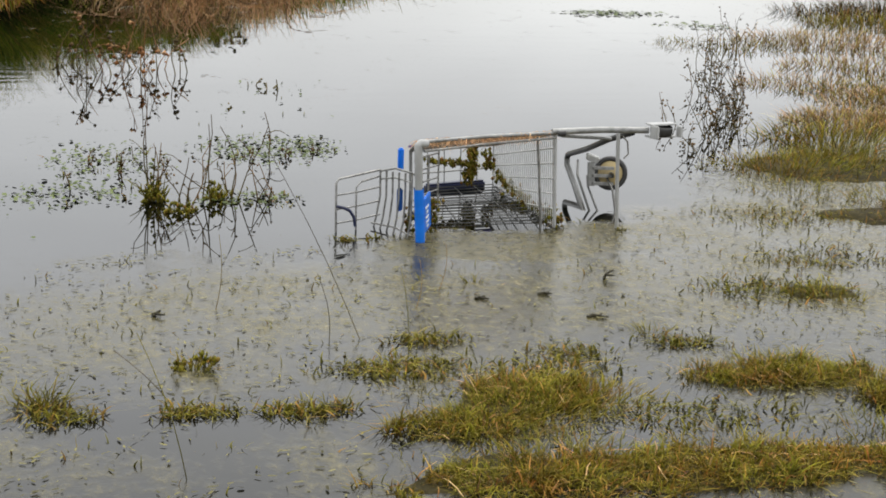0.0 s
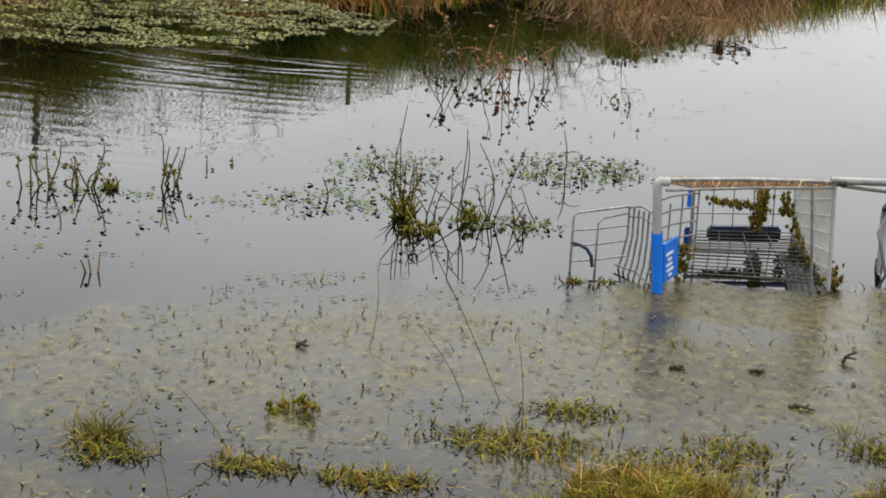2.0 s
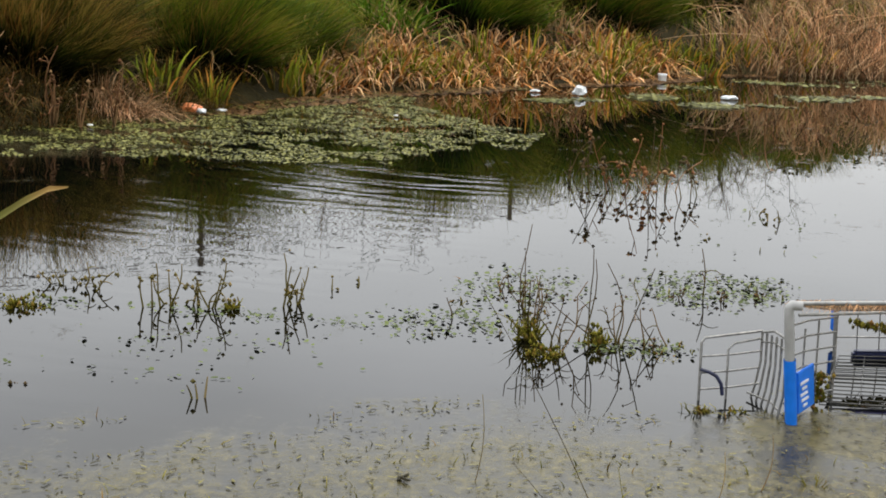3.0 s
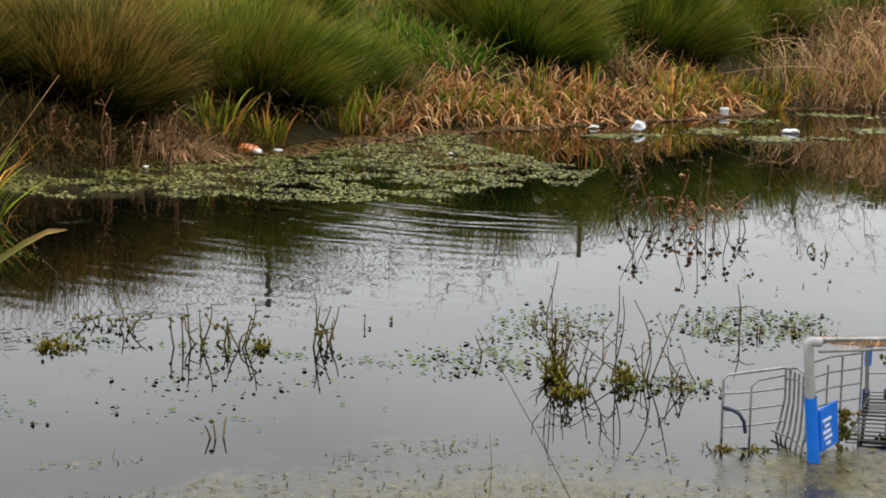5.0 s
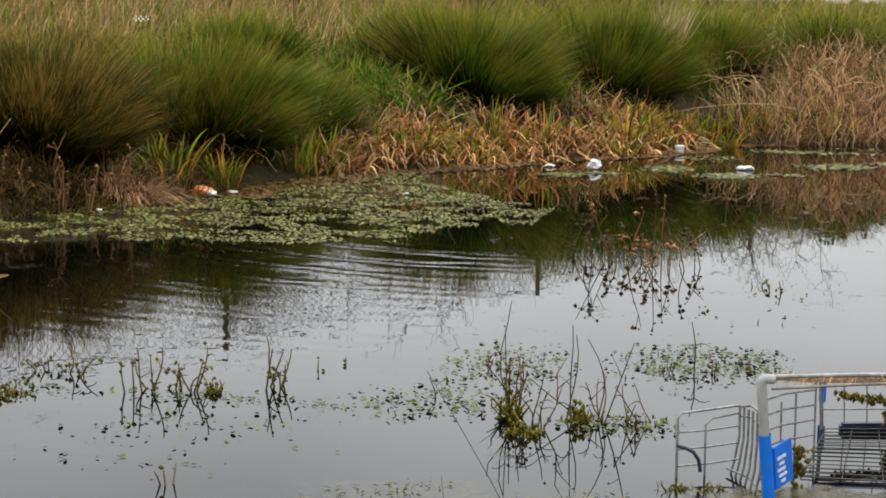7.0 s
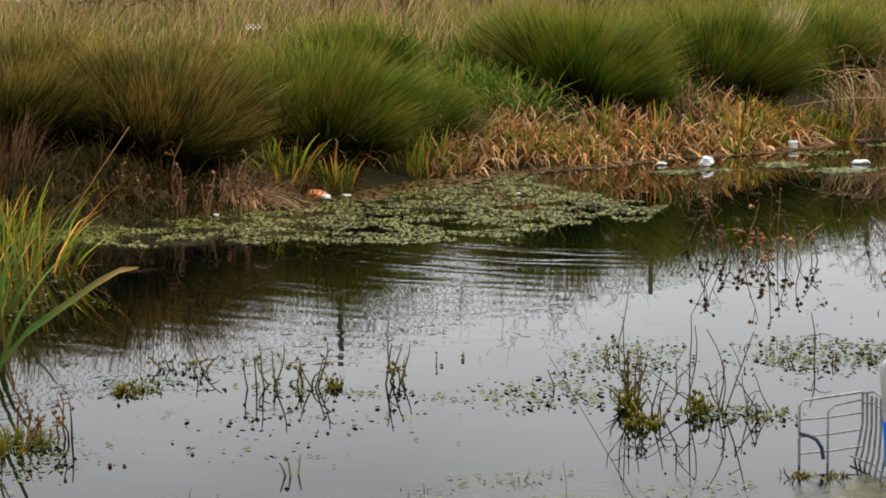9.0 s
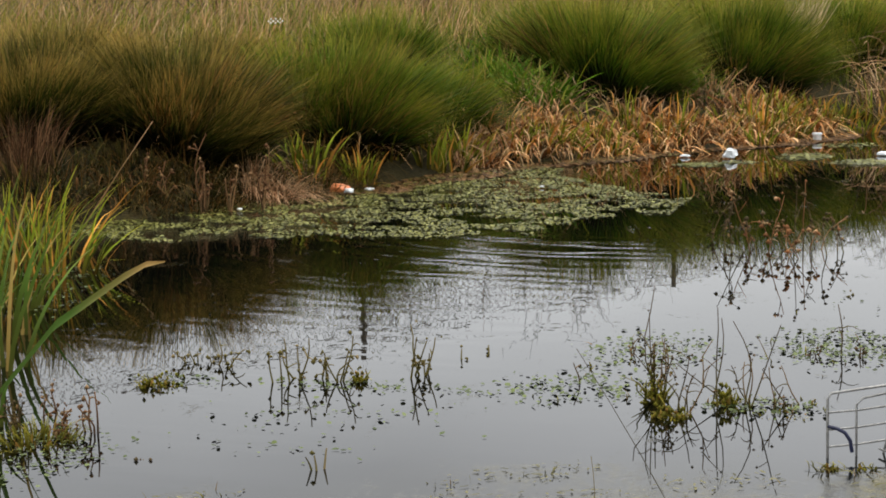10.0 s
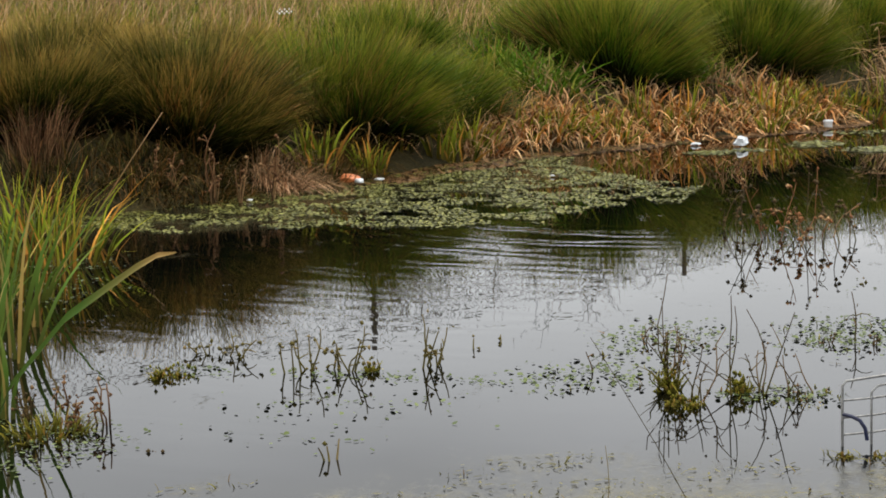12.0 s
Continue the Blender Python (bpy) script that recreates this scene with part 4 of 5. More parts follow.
p = scatter(17000, 28, -4.5, 6.5, -2.0, 5.5, lambda x, y: (side_of(NEAR_SHORE, x, y) < -0.02))
rng = np.random.RandomState(29)
tagged(strips("bank_turf", on_ground(p, 0.0), rng.uniform(0.04, 0.1, len(p)), rng.normal(0, 0.7, (len(p), 2)), rng.uniform(0.1, 0.6, len(p)), rng.uniform(0.004, 0.008, len(p)), MARSH, seg=3, seed=30),
       "short yellow-green turf on the near bank", "grass", kind="stuff")

TUFTS = [(-0.7, 2.91, 0.045, 0.085, 120), (-0.64, 2.8, 0.05, 0.04, 60), (-0.62, 2.63, 0.03, 0.05, 40), (-0.38, 2.82, 0.08, 0.045, 130), (-0.36, 3.12, 0.03, 0.06, 90), (-0.34, 2.6, 0.015, 0.05, 24),
         (-0.15, 2.79, 0.09, 0.06, 170), (-0.05, 2.84, 0.06, 0.04, 70), (0.12, 2.92, 0.07, 0.05, 90), (0.2, 3.27, 0.05, 0.06, 90), (0.09, 3.08, 0.1, 0.05, 130), (0.24, 3.02, 0.07, 0.05, 100),
         (0.47, 3.79, 0.012, 0.075, 16), (-0.13, 3.21, 0.008, 0.05, 10), (-0.19, 3.78, 0.01, 0.09, 10), (0.8, 3.26, 0.03, 0.1, 40), (0.84, 3.16, 0.06, 0.035, 70), (1.29, 3.77, 0.09, 0.05, 150),
         (1.43, 3.52, 0.11, 0.07, 240), (1.16, 3.4, 0.07, 0.05, 110), (0.55, 3.15, 0.06, 0.04, 60), (1.6, 3.9, 0.1, 0.05, 120), (1.7, 4.55, 0.1, 0.05, 120), (1.45, 4.6, 0.05, 0.05, 60), (1.2, 4.5, 0.03, 0.03, 30),
         (2.15, 5.35, 0.28, 0.11, 700), (2.5, 5.5, 0.25, 0.12, 500), (2.0, 4.9, 0.25, 0.08, 400), (2.35, 4.7, 0.25, 0.08, 380), (1.8, 5.35, 0.05, 0.06, 50), (0.35, 2.75, 0.15, 0.09, 700), (0.5, 2.78, 0.12, 0.08, 500),
         (0.2, 2.66, 0.12, 0.07, 400), (1.0, 2.9, 0.14, 0.08, 600), (0.82, 2.9, 0.1, 0.06, 300), (1.2, 2.75, 0.14, 0.08, 500), (0.3, 2.38, 0.2, 0.07, 600), (0.7, 2.4, 0.2, 0.07, 600), (1.1, 2.42, 0.2, 0.08, 600), (0.05, 2.45, 0.1, 0.05, 200)]
for k, (x, y, r, h, n) in enumerate(TUFTS):
    tuft("grass_tuft", x, y, r, h * (0.95 if k % 4 else 1.25), MARSH if k % 3 == 1 else MOSS, int(n * 1.8), 700 + k, width=0.0031, spread=1.2, bend=0.5, wave=0.3, sway=(0.05, -0.05), label="small yellow-green grass tuft in shallow water" if r < 0.12 else
         "thick yellow-green grass tuft on a wet hummock", group="grass tufts in the shallows")

p = scatter(7000, 38, 1.7, 5.2, 4.6, 11.0, lambda x, y: (side_of(NEAR_SHORE, x, y) < 0.25 + 0.6 * waves(x, y, 0.6, 39)) & (waves(x, y, 0.35, 37) > -0.22) & (y > 4.4 + 0.5 * waves(x, y, 0.5, 36)))
rng = np.random.RandomState(37)
root = on_ground(p, 0.0)
root[:, 2] = np.maximum(root[:, 2], -0.004)
tall = np.clip(0.9 + 1.3 * waves(p[:, 0], p[:, 1], 0.4, 35), 0.35, 2.0)
tagged(strips("shore_sward", root, rng.uniform(0.03, 0.09, len(p)) * tall, rng.normal(0, 0.6, (len(p), 2)), rng.uniform(0.1, 0.6, len(p)), rng.uniform(0.003, 0.006, len(p)), MARSH, seg=3, wave=0.15, seed=34),
       "ragged olive and brown grass growing out of the wet shore", "grass", kind="stuff")

# dry red-brown grass and dark stems on the right-hand shore
for k, (x, y, r, h, n, mt) in enumerate([(3.0, 6.4, 0.35, 0.13, 1000, SHOREDRY), (3.5, 6.9, 0.42, 0.13, 700, SHOREDRY), (3.35, 7.6, 0.4, 0.12, 600, SHOREDRY), (4.0, 8.3, 0.5, 0.13, 700, SHOREDRY), (2.6, 5.9, 0.3, 0.18, 500, MARSH),
                                         (3.6, 9.4, 0.5, 0.1, 500, MARSH), (4.4, 9.6, 0.6, 0.16, 900, SHOREDRY), (3.6, 7.2, 0.5, 0.1, 800, MARSH), (5.5, 11.6, 0.5, 0.2, 500, DARKGRASS), (6.2, 11.9, 0.6, 0.25, 700, DARKGRASS), (5.4, 10.6, 0.6, 0.2, 900, MARSH)]):
    tuft("dry_grass_clump", x, y, r, h, mt, n, 800 + k, width=0.005, spread=0.9, bend=0.5, wave=0.35, label="red-brown dry grass clump on the shore" if mt is SHOREDRY else "olive marsh grass clump on the shore",
         group="grass clumps on the near shore")
for k, (x, y, n, h) in enumerate([(1.95, 5.75, 6, 0.13), (2.1, 6.0, 8, 0.2), (2.3, 6.2, 8, 0.22), (2.5, 6.7, 8, 0.22), (2.35, 6.5, 7, 0.2), (2.75, 7.2, 8, 0.24), (2.9, 7.9, 7, 0.22), (2.6, 7.3, 6, 0.22), (3.2, 8.7, 7, 0.24), (3.6, 9.2, 8, 0.26), (2.05, 6.4, 3, 0.14)]):
    knob_plant("dead_stalk_plant", x, y, n, h, 0.075, TWIG, 850 + k, knob=0.007, r=0.0024, fork=4, label="dark dead stalks with withered leaves standing in water", group="dead stalk plants", knobs=4, lean=(-0.04, 0))
p = patch_pts([(3.55, 11.5, 0.5, 0.3, 170), (3.9, 10.6, 0.3, 0.3, 60)], 86)
tagged(flakes("drift_scraps", p, np.random.RandomState(87).uniform(0.006, 0.02, len(p)), PAD_DARK, 88, 1.6), "dark green drifting leaf raft on open water", "debris", kind="stuff")

# ---- plants standing in the open water ----
OPEN = [(-1.93, 5.18, 3, 0.1), (-1.81, 5.13, 3, 0.1), (-1.99, 5.2, 2, 0.08), (-1.58, 4.95, 2, 0.12), (-1.52, 5.0, 5, 0.16), (-1.44, 5.05, 3, 0.13), (-1.4, 5.0, 4, 0.15), (-1.15, 5.15, 6, 0.17), (-1.08, 5.4, 2, 0.06),
        (-1.0, 5.5, 2, 0.04), (-0.96, 4.98, 0, 0.1), (-1.07, 4.0, 3, 0.075), (-1.3, 5.05, 1, 0.06), (0.3, 7.63, 2, 0.06), (0.39, 7.5, 3, 0.07), (0.12, 6.9, 2, 0.04)]
for k, (x, y, n, h) in enumerate(OPEN):
    if n:
        knob_plant("dead_stalk_plant", x, y, n, h, 0.05, STALK, 900 + k, knob=0.008, r=0.0037, fork=3, knobs=2, label="withered dark stalks poking out of the pond", group="dead stalk plants")
for k, (x, y, n, h) in enumerate([(-0.62, 5.13, 1, 0.22), (-0.44, 5.4, 3, 0.1), (0.17, 5.75, 1, 0.24), (0.2, 5.7, 3, 0.06), (0.33, 5.8, 3, 0.06), (0.05, 5.7, 3, 0.05), (-0.55, 5.6, 3, 0.07)]):
    knob_plant("dead_stalk_plant", x, y, n, h, 0.03, TWIG, 930 + k, knob=0.006, r=0.003, fork=2, label="thin dark stalk in the leaf raft", group="dead stalk plants")
# twiggy plant clumps with a mossy foot
for k, (x, y, n, h, sp) in enumerate([(-0.33, 4.95, 8, 0.36, 0.08), (-0.25, 4.85, 5, 0.26, 0.07), (-0.12, 4.97, 8, 0.3, 0.13), (0.0, 4.92, 5, 0.18, 0.1)]):
    knob_plant("twiggy_plant", x, y, n, h, sp, TWIG, 950 + k, knob=0.005, r=0.0025, fork=3, label="twiggy dead water plant with grey-brown stems", group="twiggy plants", knobs=1)
for k, (x, y, r, h, n) in enumerate([(-0.345, 4.93, 0.028, 0.15, 40), (-0.27, 4.76, 0.04, 0.05, 60), (-0.14, 4.95, 0.03, 0.08, 34), (-1.96, 4.84, 0.05, 0.06, 60), (-1.88, 4.8, 0.06, 0.03, 50), (-1.32, 5.02, 0.02, 0.06, 50), (0.2, 4.32, 0.02, 0.04, 24),
                                     (0.29, 4.33, 0.02, 0.04, 24), (0.03, 4.93, 0.14, 0.035, 70), (1.12, 4.38, 0.02, 0.03, 20)]):
    tuft("weed_clump", x, y, r, h, MOSS, n, 970 + k, width=0.009, spread=0.5, bend=0.6, wave=0.35, z=-0.01, label="ragged olive-yellow water weed clump", category="weed", group="weed clumps")
# reddish stalks farther out
for k, (x, y, n, h) in enumerate([(-0.5, 8.1, 4, 0.3), (-0.36, 8.15, 4, 0.42), (-0.25, 8.2, 5, 0.4), (-0.12, 8.25, 4, 0.4), (-0.02, 8.1, 3, 0.42), (-0.2, 7.9, 3, 0.34), (-0.62, 8.4, 4, 0.3)]):
    knob_plant("red_stalk_plant", x, y, n, h * 0.85, 0.17, REDSTEM if k % 2 else TWIG, 1000 + k, knob=0.012, r=0.003, fork=4, label="dead red-brown stalks with seed heads in the pond", group="red stalk plants", knobs=5)

# thin leaning stalks in front
for k, (foot, top) in enumerate([((-0.43, 2.45), (-0.52, 2.5, 0.28)), ((0.06, 3.3), (-0.2, 3.2, 0.52)), ((0.11, 3.0), (0.09, 3.0, 0.26)), ((-0.02, 3.3), (-0.1, 3.0, 0.25)), ((0.35, 3.72), (0.37, 3.72, 0.13)), ((-0.42, 2.85), (-0.55, 2.9, 0.12)),
                                 ((-0.27, 3.6), (-0.26, 3.6, 0.2)), ((-0.85, 2.6), (-0.9, 2.6, 0.2)), ((0.25, 3.55), (0.27, 3.6, 0.12))]):
    a, c = np.array([*foot, -0.01]), np.array(top)
    t = np.linspace(0, 1, 6)[:, None]
    st = tubes("thin_stalk", [(a + (c - a) * t + np.array([0.012, 0, 0]) * np.sin(t * 3.1), 0.0011, 0.0006)], TWIG if k % 2 else MOSS, None, 4, seed=k)
    tagged(st, "single thin dry stalk standing in the shallows", "stalk", "thin stalks")
# rotten driftwood
for k, (x, y, L, up) in enumerate([(0.86, 3.77, 0.02, 0.022), (0.71, 3.41, 0.055, 0.002), (0.45, 3.62, 0.04, 0.001), (-0.42, 3.55, 0.02, 0.012), (0.64, 3.64, 0.03, 0.001), (-0.1, 2.8, 0.08, 0.002)]):
    rng = np.random.RandomState(1100 + k)
    t = np.linspace(0, 1, 5)[:, None]
    pts = np.array([x - L / 2, y, 0.002]) + np.array([L, 0.02, up]) * t + rng.normal(0, 0.004, (5, 3)) * [1, 1, 0.4]
    ob = tubes("driftwood", [(pts, 0.006, 0.0025), (pts[2] + np.array([[0, 0, 0], [0.01, -0.012, 0.001], [0.022, -0.016, 0.001]]), 0.004, 0.002)], DARKBIT, None, 6, seed=k)
    tagged(ob, "black rotten piece of driftwood on the mud", "driftwood", "driftwood pieces")

# ---- reeds by the left shore ----
for k, (x, y, r, h, n) in enumerate([(-2.3, 4.32, 0.06, 0.95, 8), (-2.44, 4.5, 0.1, 1.0, 10), (-2.16, 4.24, 0.04, 0.42, 5), (-2.6, 4.9, 0.12, 0.9, 9), (-2.95, 5.4, 0.15, 0.75, 9)]):
    tuft("reed_clump", x, y, r, h, REED, n, 1200 + k, width=0.022, spread=0.26, bend=0.2, sway=(0.06, 0.0), seg=7, z=-0.02, label="tall green reed leaves with yellowing edges", category="reeds", group="reed clumps", single=True)
for k, (x, y, r, h, n) in enumerate([(-3.55, 6.9, 0.25, 0.5, 50), (-3.35, 6.0, 0.25, 0.5, 40), (-3.9, 7.4, 0.3, 0.55, 60), (-3.2, 5.5, 0.2, 0.45, 30), (-4.3, 7.8, 0.3, 0.5, 70)]):
    tuft("sedge_clump", x, y, r, h, REED if k % 2 else SEDGE, n, 1230 + k, width=0.013, spread=0.6, bend=0.3, z=-0.02, sway=(0.1, 0), label="yellowing sedge clump standing in the pond edge", category="sedge", group="sedges by the reeds")
for k, (x, y, n, h) in enumerate([(-1.97, 4.26, 4, 0.14), (-2.05, 4.2, 5, 0.16), (-1.82, 4.25, 4, 0.17), (-1.55, 4.02, 2, 0.02), (-1.9, 4.15, 4, 0.08)]):
    knob_plant("dead_stalk_plant", x, y, n, h, 0.06, TWIG if k % 2 else DOCK, 1250 + k, knob=0.008, r=0.004, fork=3, label="withered brown stalks at the reed foot", group="dead stalk plants")
tuft("weed_clump", -1.95, 4.12, 0.12, 0.08, MOSS, 220, 1260, width=0.006, spread=0.9, bend=0.4, z=-0.01, label="ragged olive-yellow water weed clump", category="weed", group="weed clumps")
# one bent leaf close to the camera and a tall thin stalk
lf = np.array([(-1.5, 3.0, -0.02), (-1.44, 3.02, 0.22), (-1.36, 3.05, 0.41), (-1.24, 3.08, 0.55), (-1.09, 3.1, 0.65), (-1.04, 3.1, 0.676), (-1.0, 3.1, 0.682)])
wd = np.array([0.02, 0.024, 0.026, 0.026, 0.02, 0.013, 0.004])
off = np.array([0.35, 0.1, 0.93]) * 0.5
v = np.stack([lf - off * wd[:, None], lf + np.array([0, 0.006, 0]), lf + off * wd[:, None]], 1).reshape(-1, 3)
i = (np.arange(6) * 3)[:, None]
f = np.concatenate([i + [0, 1, 4, 3], i + [1, 2, 5, 4]])
uv = np.stack([np.full(len(v), 0.3), np.repeat([0.1, 0.3, 0.4, 0.5, 0.75, 1.0, 1.0], 3)], 1)
LEAFTIP = blade_material("bent_reed_leaf", (0.06, 0.09, 0.02), (0.07, 0.14, 0.03), (0.5, 0.33, 0.14), (0.45, 0.29, 0.1), 0.02, 0.4)
tagged(new("reed_leaf", fill_mesh("reed_leaf", v, f, LEAFTIP, uv)), "bent green reed leaf with a dry tan tip", "reeds")

straw = tubes("leaning_straw", [([(-4.34, 8.5, -0.04), (-4.28, 8.53, 0.05), (-4.09, 8.6, 0.34), (-3.91, 8.67, 0.607)], 0.0042, 0.0022)], BRAMBLE, None, 6)
tagged(straw, "single pale dead reed stem leaning over the water", "reeds")

# ragged moss on the feet of the twiggy plants
for k, (x, y, r, h, n) in enumerate([(-0.345, 4.93, 0.017, 0.15, 60), (-0.27, 4.76, 0.03, 0.045, 60), (-0.15, 4.95, 0.02, 0.09, 45), (-0.36, 3.12, 0.03, 0.05, 50), (-1.95, 4.84, 0.06, 0.04, 50), (-1.32, 5.02, 0.015, 0.05, 16)]):
    rng = np.random.RandomState(1400 + k)
    feet, tops = rng.normal(0, r, (6, 2)), rng.normal(0, r, (6, 2))
    own, zz = rng.randint(0, 6, n), rng.rand(n) ** 1.4
    c = np.concatenate([feet[own] * (1 - zz[:, None]) + tops[own] * zz[:, None] + rng.normal(0, 0.006, (n, 2)), (zz * h * rng.uniform(0.5, 1, 6)[own])[:, None]], 1)
    lumpy = blobs("moss_clump", c, rng.uniform(0.003, 0.007, n), MOSS, None, 1400 + k, squash=1.5)
    lumpy.location = (x, y, 0.0)
    tagged(lumpy, "ochre-green moss clinging to dead stems above the water", "moss", "moss clumps", kind="stuff")

# drowned weed lying in the shallows
def weed_pts(patches, seed):
    rng = np.random.RandomState(seed)
    out = []
    for cx, cy, rx, ry, n in patches:
        a, q = rng.rand(n) * 6.2832, np.sqrt(rng.rand(n)) * rng.uniform(0.5, 1.2, n)
        out.append(np.stack([cx + np.cos(a) * q * rx, cy + np.sin(a) * q * ry, np.full(n, 0.001)], 1))
    return np.concatenate(out)


p = weed_pts([(0.1, 3.05, 0.2, 0.1, 420), (0.22, 3.26, 0.12, 0.06, 180), (-0.14, 2.8, 0.13, 0.05, 240), (-0.38, 2.82, 0.1, 0.05, 200), (-0.66, 2.82, 0.1, 0.07, 160), (0.85, 3.16, 0.12, 0.06, 160), (1.3, 3.62, 0.25, 0.15, 420),
              (0.55, 3.12, 0.12, 0.06, 140), (0.45, 3.0, 0.2, 0.1, 260), (0.7, 2.65, 0.3, 0.12, 260), (1.75, 4.5, 0.3, 0.2, 300), (0.22, 4.3, 0.08, 0.04, 36), (1.6, 3.95, 0.3, 0.2, 300)], 1500)
rng = np.random.RandomState(1501)
tagged(strips("drowned_weed", p, rng.uniform(0.012, 0.045, len(p)), rng.normal(0, 0.8, (len(p), 2)), rng.uniform(0.2, 0.6, len(p)), rng.uniform(0.003, 0.007, len(p)), MOSS, seg=3, wave=0.3, seed=1502),
       "olive drowned weed lying in the shallow water", "weed", kind="stuff")
p = scatter(420, 1503, -0.2, 1.6, 2.1, 3.1, lambda x, y: height(x, y) > 0.001)
tagged(strips("dry_straw", on_ground(p, 0.0), rng.uniform(0.03, 0.075, len(p)), rng.normal(0, 0.9, (len(p), 2)), rng.uniform(0.2, 0.6, len(p)), rng.uniform(0.0015, 0.003, len(p)), DEADLEAF, seg=3, wave=0.1, seed=1504),
       "dry orange straw lying through the marsh grass", "straw", kind="stuff")


# ---- the sunken shopping cart ----
def plain(name, col, rough=0.5, spot=0.15, metal=0.0, scale=30.0):
    m, nt, b = material(name)
    nz = node(nt, "ShaderNodeTexNoise", Scale=scale, Detail=5.0)
    nt.links.new(coords(nt), nz.inputs["Vector"])
    rp = ramp(nt, [(0.3, tuple(c * (1 - spot) for c in col)), (0.7, tuple(min(1, c * (1 + spot)) for c in col))])
    nt.links.new(nz.outputs["Fac"], rp.inputs[0])
    nt.links.new(rp.outputs[0], b.inputs["Base Color"])
    b.inputs["Roughness"].default_value, b.inputs["Metallic"].default_value = rough, metal
    bump(nt, b, nz.outputs["Fac"], 0.15, 0.003)
    return m


ZINC = plain("zinc_wire", (0.27, 0.265, 0.25), 0.5, 0.35, 0.6, 60)
BRIGHT = plain("bright_zinc_wire", (0.55, 0.55, 0.53), 0.5, 0.2, 0.15, 60)
PIPE = plain("galvanised_pipe", (0.27, 0.27, 0.26), 0.5, 0.3, 0.5, 40)
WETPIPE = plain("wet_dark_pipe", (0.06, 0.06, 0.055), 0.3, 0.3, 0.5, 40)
GREYP = plain("grey_plastic", (0.36, 0.36, 0.35), 0.5, 0.1)
BLUE = plain("blue_plastic", (0.006, 0.17, 0.72), 0.4, 0.1)
NAVY = plain("navy_plastic", (0.012, 0.016, 0.05), 0.35, 0.2)
PURPLE = plain("purple_blue_plastic", (0.06, 0.05, 0.26), 0.4, 0.2)
RUBBER = plain("dark_rubber", (0.025, 0.024, 0.022), 0.6, 0.2)
HUB = plain("yellowed_hub", (0.42, 0.33, 0.16), 0.5, 0.25)
WHITEMARK = plain("white_print", (0.75, 0.76, 0.78), 0.5, 0.05)

ORIGIN = np.array([0.65, 4.6, 0.0])
cart = new("shopping_cart")
cart.location = ORIGIN
V3 = lambda *a: np.array(a, float) - ORIGIN
A, B, C, D = V3(0.402, 4.24, 0.319), V3(0.882, 4.40, 0.316), V3(0.876, 5.11, 0.15), V3(0.552, 5.03, 0.146)
DOWN_R, DOWN_F = np.array([0.04, 0.05, -0.56]), np.array([0.02, 0.03, -0.44])


def grid_wires(name, p00, p10, p11, p01, nu, nv, r, mat=ZINC, label=""):
    """Welded wire panel between four corners: nu rods one way, nv the other."""
    lines = []
    for k in range(nu):
        u = k / (nu - 1)
        lines.append((np.stack([p00 + (p10 - p00) * u, (p00 + p01) / 2 + ((p10 + p11) / 2 - (p00 + p01) / 2) * u, p01 + (p11 - p01) * u]), r, r))
    for k in range(nv):
        v = k / (nv - 1)
        a, c = p00 + (p01 - p00) * v, p10 + (p11 - p10) * v
        lines.append((np.stack([a, (a + c) / 2, c]) + np.array([0, -0.002, 0.002]), r * 1.25, r * 1.25))
    holder = new(name)
    holder.parent = cart
    if label:
        tagged(holder, label)
    for line in lines:
        tubes("wire", [line], mat, holder, 5)
    return holder


grid_wires("side_panel", A, B, C, D, 5, 16, 0.0014, label="bent zinc wire side panel")
grid_wires("basket_floor", B, C, C + DOWN_F, B + DOWN_R, 34, 12, 0.0018, BRIGHT, label="close-set zinc wire basket floor")
grid_wires("front_panel", D, C, C + DOWN_F, D + DOWN_F, 6, 6, 0.002)
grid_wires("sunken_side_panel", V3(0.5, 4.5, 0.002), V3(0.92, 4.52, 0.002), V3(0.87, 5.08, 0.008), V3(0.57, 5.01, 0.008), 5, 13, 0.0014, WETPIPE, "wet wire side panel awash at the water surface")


def rod(name, pts, r, mat, label="", parent=None, sides=10, r1=None):
    return tubes(name, [(np.array(pts), r, r1 or r)], mat, parent or cart, sides, label)


rod("top_rail", [A, (A + B) / 2 + [0, 0, 0.004], B], 0.0058, PIPE)
rod("top_rail", [A + [0.02, 0.01, -0.03], (A + B) / 2 + [0, 0.01, -0.022], B + [0, 0, -0.016]], 0.004, ZINC)
rod("rim_rail", [A + [0.01, 0, 0], (A + D) / 2, D], 0.006, PIPE)
rod("rim_rail", [D, (D + C) / 2, C], 0.006, PIPE)
rod("rim_rail", [B, (B + C) / 2, C], 0.006, PIPE)
rod("rear_upright", [B + [0, 0, 0.01], B + DOWN_R * 0.5, B + DOWN_R], 0.0055, GREYP)
rod("rear_upright", [B + [-0.06, -0.01, -0.01], B + DOWN_R * 0.5 + [-0.05, -0.01, 0], B + DOWN_R + [-0.05, 0, 0]], 0.004, ZINC)
rod("front_upright", [D, D + DOWN_F * 0.5, D + DOWN_F], 0.006, PIPE)

